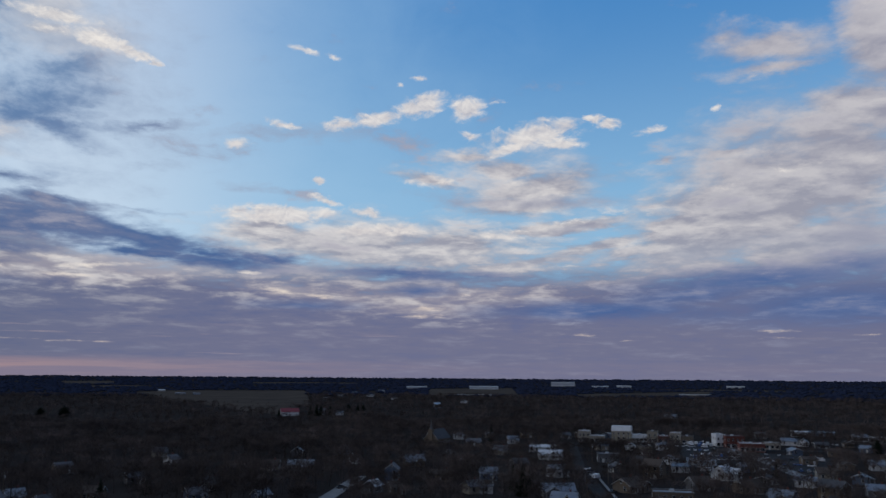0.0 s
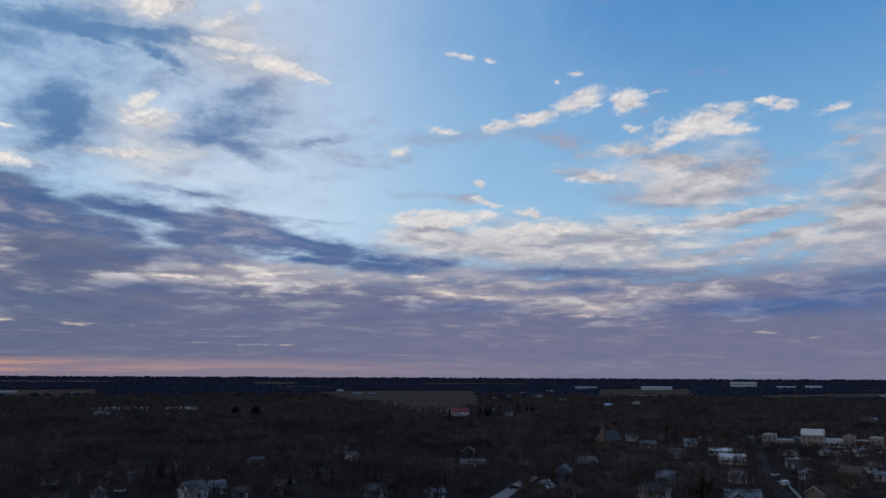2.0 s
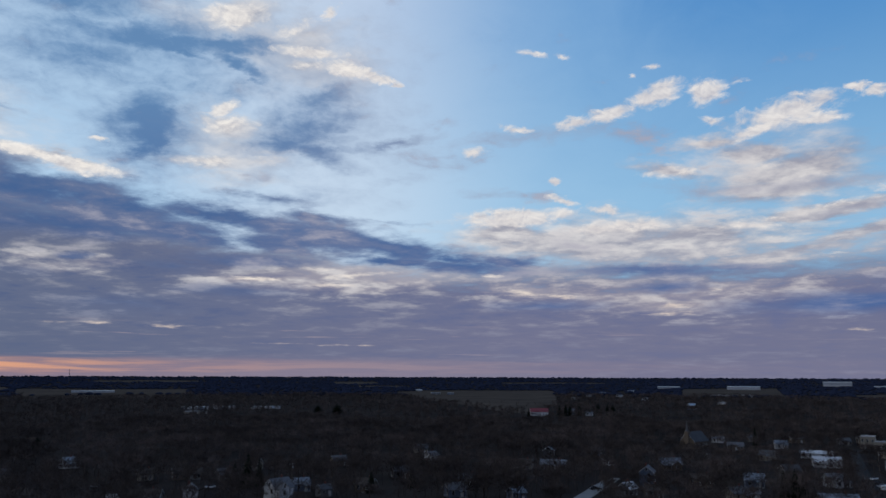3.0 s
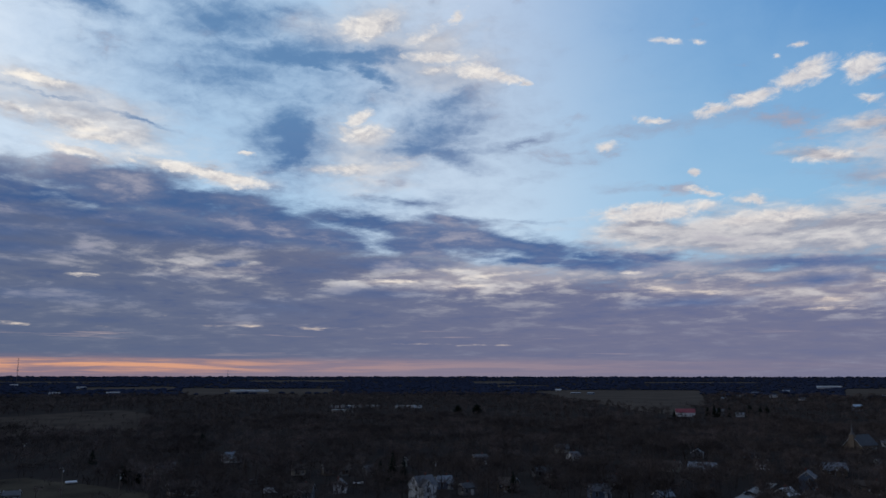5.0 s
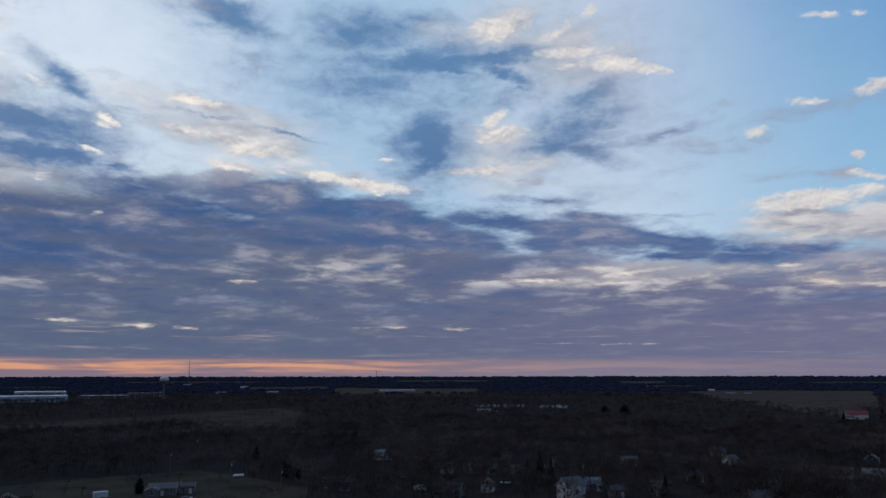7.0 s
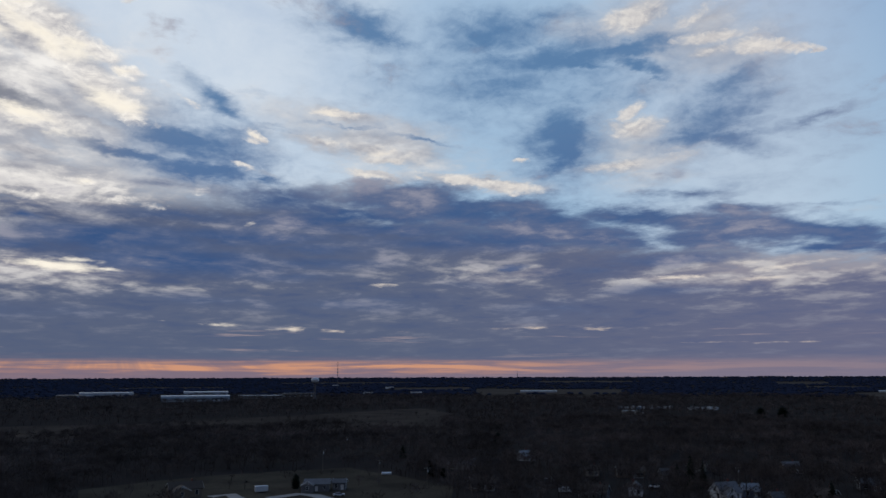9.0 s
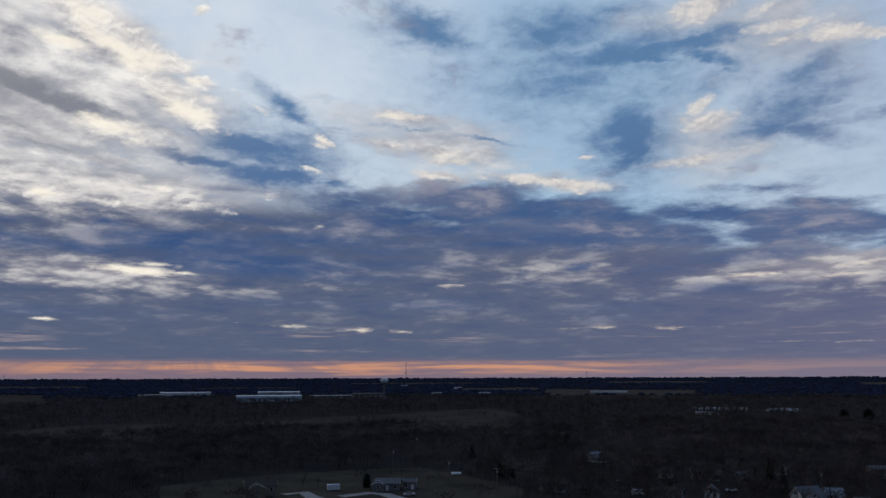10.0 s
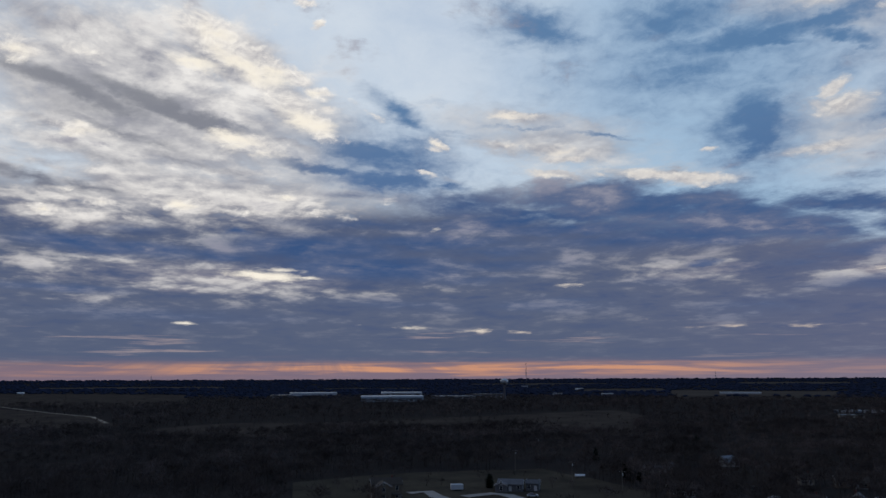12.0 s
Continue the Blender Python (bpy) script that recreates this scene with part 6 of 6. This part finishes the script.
def twiggy_tree(seed, slivers, height, spread, width):
    """A leafless tree for the woods: trunk, a few limbs and a rounded fuzz of twigs."""
    r = random.Random(seed)
    bm = bmesh.new()
    rod(bm, (0, 0, -0.3), (r.uniform(-0.4, 0.4), r.uniform(-0.4, 0.4), height * 0.6), width * 0.9, width * 0.4, 3)

    def sliver(a, b, w):
        n = (b - a).cross(Vector((r.uniform(-1, 1), r.uniform(-1, 1), r.uniform(-1, 1)))).normalized() * w
        bm.faces.new([bm.verts.new(p) for p in (a + n, a - n, b)])

    lobes = [(Vector((r.uniform(-0.5, 0.5) * spread, r.uniform(-0.5, 0.5) * spread, height * r.uniform(0.50, 0.72))), r.uniform(0.5, 0.8)) for _ in range(4)]
    for c, k in lobes:
        sliver(Vector((0, 0, height * 0.22)), c, width * 0.5)
    for j in range(slivers):
        c, k = lobes[j % 4]
        d = Vector((r.gauss(0, 1), r.gauss(0, 1), r.gauss(0.25, 0.8))).normalized()
        inner = r.uniform(0.15, 0.75)
        a = c + Vector((d.x * spread, d.y * spread, d.z * height * 0.30)) * k * inner
        out = (d + Vector((r.uniform(-0.7, 0.7), r.uniform(-0.7, 0.7), r.uniform(0.0, 0.9)))).normalized()
        sliver(a, a + out * height * r.uniform(0.10, 0.22), width * r.uniform(0.35, 0.75))
    return (bm,)


def far_tree(seed, height, spread):
    """A far crown: an uneven low mass of boughs over a short trunk."""
    r = random.Random(seed)
    bm = bmesh.new()
    rod(bm, (0, 0, -0.5), (0, 0, height * 0.4), 0.5, 0.4, 3)
    sides, rings = 7, []
    for f, z in ((0.75, 0.12), (1.0, 0.42), (0.62, 0.80)):
        rings.append([bm.verts.new((math.cos(k * math.tau / sides) * spread * f * r.uniform(0.7, 1.2), math.sin(k * math.tau / sides) * spread * f * r.uniform(0.7, 1.2), height * (z + r.uniform(-0.08, 0.08)))) for k in range(sides)])
    peak = bm.verts.new((r.uniform(-0.2, 0.2) * spread, r.uniform(-0.2, 0.2) * spread, height))
    for lo, hi in zip(rings, rings[1:]):
        for k in range(sides):
            j = (k + 1) % sides
            bm.faces.new((lo[k], lo[j], hi[j], hi[k]))
    for k in range(sides):
        bm.faces.new((rings[-1][k], rings[-1][(k + 1) % sides], peak))
    for _ in range(8):
        a, f = r.uniform(0, math.tau), r.uniform(0.2, 0.9)
        root = Vector((math.cos(a) * spread * f, math.sin(a) * spread * f, height * (0.9 - 0.5 * f)))
        tip = root + Vector((r.uniform(-0.5, 0.5), r.uniform(-0.5, 0.5), 1)) * height * r.uniform(0.15, 0.3)
        w = Vector((math.sin(a), -math.cos(a), 0)) * 0.5
        bm.faces.new([bm.verts.new(q) for q in (root + w, root - w, tip)])
    return (bm,)


def conifer(seed, height, spread, rounded=False):
    """An evergreen: whorls of drooping sprays round a straight trunk."""
    r = random.Random(seed)
    trunk, crown = bmesh.new(), bmesh.new()
    rod(trunk, (0, 0, -0.2), (0, 0, height * 0.95), 0.2, 0.03, 6)
    whorls = 15
    for k in range(whorls):
        f = k / (whorls - 1)
        z = height * (0.06 + 0.9 * f)
        reach = spread * (1 - f) ** 0.75 + 0.15
        if rounded:
            reach = spread * math.sqrt(max(0.02, 1 - (2 * f - 0.85) ** 2 / 1.35))
        n = int(7 + 11 * (1 - f))
        for j in range(n):
            a = j * math.tau / n + k * 0.7 + r.uniform(-0.2, 0.2)
            l = reach * r.uniform(0.72, 1.15)
            d, s = Vector((math.cos(a), math.sin(a), 0)), Vector((-math.sin(a), math.cos(a), 0))
            zz = z + r.uniform(-0.25, 0.25)
            root, end = Vector((0, 0, zz + 0.25)), d * l + Vector((0, 0, zz - 0.22 * l))
            w = l * 0.30 + 0.12
            m = root.lerp(end, 0.6)
            v = [crown.verts.new(p) for p in (root, m + s * w - Vector((0, 0, 0.2)), end, m - s * w - Vector((0, 0, 0.2)), m + Vector((0, 0, 0.12)))]
            for i0, i1 in ((0, 1), (1, 2), (2, 3), (3, 0)):
                crown.faces.new((v[i0], v[i1], v[4]))
    return trunk, crown


def inside(poly, pts):
    """Which of the points lie inside the outline."""
    x, y = pts[:, 0], pts[:, 1]
    hit = np.zeros(len(pts), bool)
    for (x0, y0), (x1, y1) in zip(poly, np.roll(poly, -1, 0)):
        cross = ((y0 > y) != (y1 > y)) & (x < (x1 - x0) * (y - y0) / (y1 - y0 + 1e-12) + x0)
        hit ^= cross
    return hit


def wild(rng, count, a0, a1, d0, d1, margin=1.0):
    """Random places in a sector of the plan that no field, road or house keeps free."""
    a = np.radians(rng.uniform(a0, a1, count))
    d = np.sqrt(rng.uniform(d0 * d0, d1 * d1, count))
    pts = np.stack([np.sin(a) * d, np.cos(a) * d], 1)
    ok = np.ones(count, bool)
    for poly in CLEAR:
        ok &= ~inside(poly, pts)
    for right, dist, half, ahead in HOUSES:
        b = radians(right)
        across = pts[:, 0] * math.cos(b) - pts[:, 1] * math.sin(b)
        along = pts[:, 0] * math.sin(b) + pts[:, 1] * math.cos(b)
        ok &= ~((np.abs(across) < half) & (along > dist - ahead) & (along < dist + half + 5))
    return pts[ok]


def forest(name, label, mat, pts, variants, size, rng, squash=0.2):
    """Many trees joined into one mesh."""
    shapes = []
    for bms in variants:
        vs, fs = [], []
        for bm in bms:
            bm.verts.index_update()
            base = len(vs)
            vs += [tuple(v.co) for v in bm.verts]
            bmesh.ops.triangulate(bm, faces=bm.faces[:])
            fs += [[base + v.index for v in f.verts] for f in bm.faces]
            bm.free()
        shapes.append((np.array(vs), np.array(fs)))
    which = rng.integers(0, len(shapes), len(pts))
    V, F, base = [], [], 0
    for k, (vs, fs) in enumerate(shapes):
        p = pts[which == k]
        n = len(p)
        if not n:
            continue
        ang = rng.uniform(0, math.tau, n)
        stand = np.array([noise.noise(Vector((x * 0.014, y * 0.014, 3.7))) for x, y in p])     # taller and lower stands
        sc = size[0] + (size[1] - size[0]) * np.clip(0.5 + 0.75 * stand + rng.uniform(-0.28, 0.28, n), 0, 1.1)
        wide = sc * rng.uniform(1 - squash, 1 + squash, n)
        c, s = np.cos(ang)[:, None], np.sin(ang)[:, None]
        dist = np.hypot(p[:, 0], p[:, 1])
        q = np.clip((dist - 1800) / 3150, 0, 1)
        z0 = 36 * q * q * (1.6 - 0.6 * q) + 8 * q ** 6
        x = (vs[None, :, 0] * c - vs[None, :, 1] * s) * wide[:, None] + p[:, 0:1]
        y = (vs[None, :, 0] * s + vs[None, :, 1] * c) * wide[:, None] + p[:, 1:2]
        z = vs[None, :, 2] * sc[:, None] + z0[:, None]
        V.append(np.stack([x, y, z], 2).reshape(-1, 3))
        F.append((fs[None] + (np.arange(n) * len(vs))[:, None, None] + base).reshape(-1, 3))
        base += n * len(vs)
    V, F = np.concatenate(V), np.concatenate(F)
    me = bpy.data.meshes.new(name)
    me.vertices.add(len(V))
    me.vertices.foreach_set("co", V.ravel())
    me.loops.add(len(F) * 3)
    me.loops.foreach_set("vertex_index", F.ravel().astype(np.int32))
    me.polygons.add(len(F))
    me.polygons.foreach_set("loop_start", np.arange(len(F), dtype=np.int32) * 3)
    me.update(calc_edges=True)
    me.materials.append(mat)
    return tagged(new(name, me), label, "woods", kind="stuff")


rng = np.random.default_rng(11)
# single trees among the houses
TREES = []
for k in range(7):
    tk, cr = bare_tree(40 + k, 15, 14, 12.0, 4.8, 0.24)
    TREES.append((mesh_of("trunk", tk, BARK), mesh_of("crown", cr, TWIGS)))
near = wild(rng, 720, -99, 35, 290, 420)[:298]
for k, (x, y) in enumerate(near):
    s = rng.uniform(0.65, 1.25)
    tree = tagged(new("bare_tree"), "tall leafless grey-brown tree by the houses" if s > 0.95 else "leafless grey-brown tree by the houses", "tree", "bare trees near the houses")
    tree.matrix_world = pose(x, y, 0, 0, 0, rng.uniform(0, 360)) @ Matrix.Diagonal((s * rng.uniform(0.9, 1.15), s, s, 1))
    tm, cm = TREES[k % 7]
    part("trunk", tm, None, tree)
    part("crown", cm, None, tree, "crown of bare limbs and twigs")

CONIFERS = []
for k in range(3):
    tk, cr = conifer(70 + k, 12.0, 3.2)
    CONIFERS.append((mesh_of("trunk", tk, BARK), mesh_of("crown", cr, NEEDLES)))


tk, cr = conifer(90, 12.0, 3.2, True)
ROUNDED = (mesh_of("trunk", tk, BARK), mesh_of("crown", cr, NEEDLES))


def evergreen(right, dist, height, width, label="dark green conifer with dense needles", rounded=False):
    tree = thing("conifer", right, dist, rng.uniform(0, 360), label, "tree", "dark conifers")
    tree.scale = (width / 6.4, width / 6.4, height / 12.0)
    tm, cm = ROUNDED if rounded else CONIFERS[int(rng.integers(0, 3))]
    part("trunk", tm, None, tree)
    part("crown", cm, None, tree, "dense dark needles")

evergreen(-60.7, 348, 6.6, 4.6, "dense rounded dark evergreen beside the ranch house", True)
for b, d, h, w in ((-50.9, 384, 10, 7), (-50.1, 380, 8, 6), (-32.4, 352, 15, 8), (-31.6, 358, 12, 6), (-33.3, 362, 10, 6), (5.9, 328, 14, 7), (6.4, 338, 11, 5), (5.2, 345, 12, 6),
                   (-9.75, 990, 14, 8), (-9.3, 985, 16, 9), (-9.0, 978, 13, 8), (-8.3, 990, 15, 9), (-7.0, 992, 16, 10), (-6.9, 1005, 14, 9), (-6.3, 998, 15, 9), (-5.9, 1010, 13, 8),
                   (-23.6, 330, 9, 6), (-28.2, 420, 9, 6), (-12.0, 960, 10, 6), (-53.0, 470, 8, 6), (23.2, 420, 10, 5), (-46.0, 560, 9, 7), (-20.6, 345, 8, 6), (3.6, 590, 14, 6), (29.3, 560, 12, 7), (-26.2, 990, 13, 16), (-27.6, 985, 12, 14)):
    evergreen(b, d, h, w, rounded=w > 6.5 and h < 14)

# woods: joined trees, plainer with distance, the farthest tinted with blue haze
pts = wild(rng, 10500, -99, 36, 286, 820)
forest("woods", "leafless grey-brown woodland between the houses", WOODS, pts, [twiggy_tree(100 + k, 130, 11.5, 5.0, 0.17) for k in range(8)], (0.45, 1.2), rng)
pts = wild(rng, 15000, -99, 36, 800, 2000)
forest("woods", "dense leafless grey-brown woodland", WOODS, pts, [twiggy_tree(200 + k, 64, 11.0, 5.6, 0.34) for k in range(6)], (0.5, 1.25), rng)
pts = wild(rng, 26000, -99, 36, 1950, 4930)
forest("woods", "distant woodland to the skyline, tinted blue-grey for haze", HAZED_WOODS, pts, [far_tree(300 + k, 7.5, 10.0) for k in range(6)], (0.5, 1.0), rng)

# brush on the rough meadows and round the lawn
brush = []
for a0, a1, d0, d1, n in ((-71, -50, 640, 1010, 260), (-87, -70, 650, 870, 160), (-75, -49, 345, 420, 60), (-97, -83, 880, 2300, 200), (-22, -10, 1050, 1500, 60)):
    a, d = np.radians(rng.uniform(a0, a1, n)), rng.uniform(d0, d1, n)
    brush.append(np.stack([np.sin(a) * d, np.cos(a) * d], 1))
forest("brush", "low leafless brush on rough meadows", WOODS, np.concatenate(brush), [twiggy_tree(400 + k, 60, 5.0, 3.2, 0.2) for k in range(5)], (0.4, 1.2), rng)
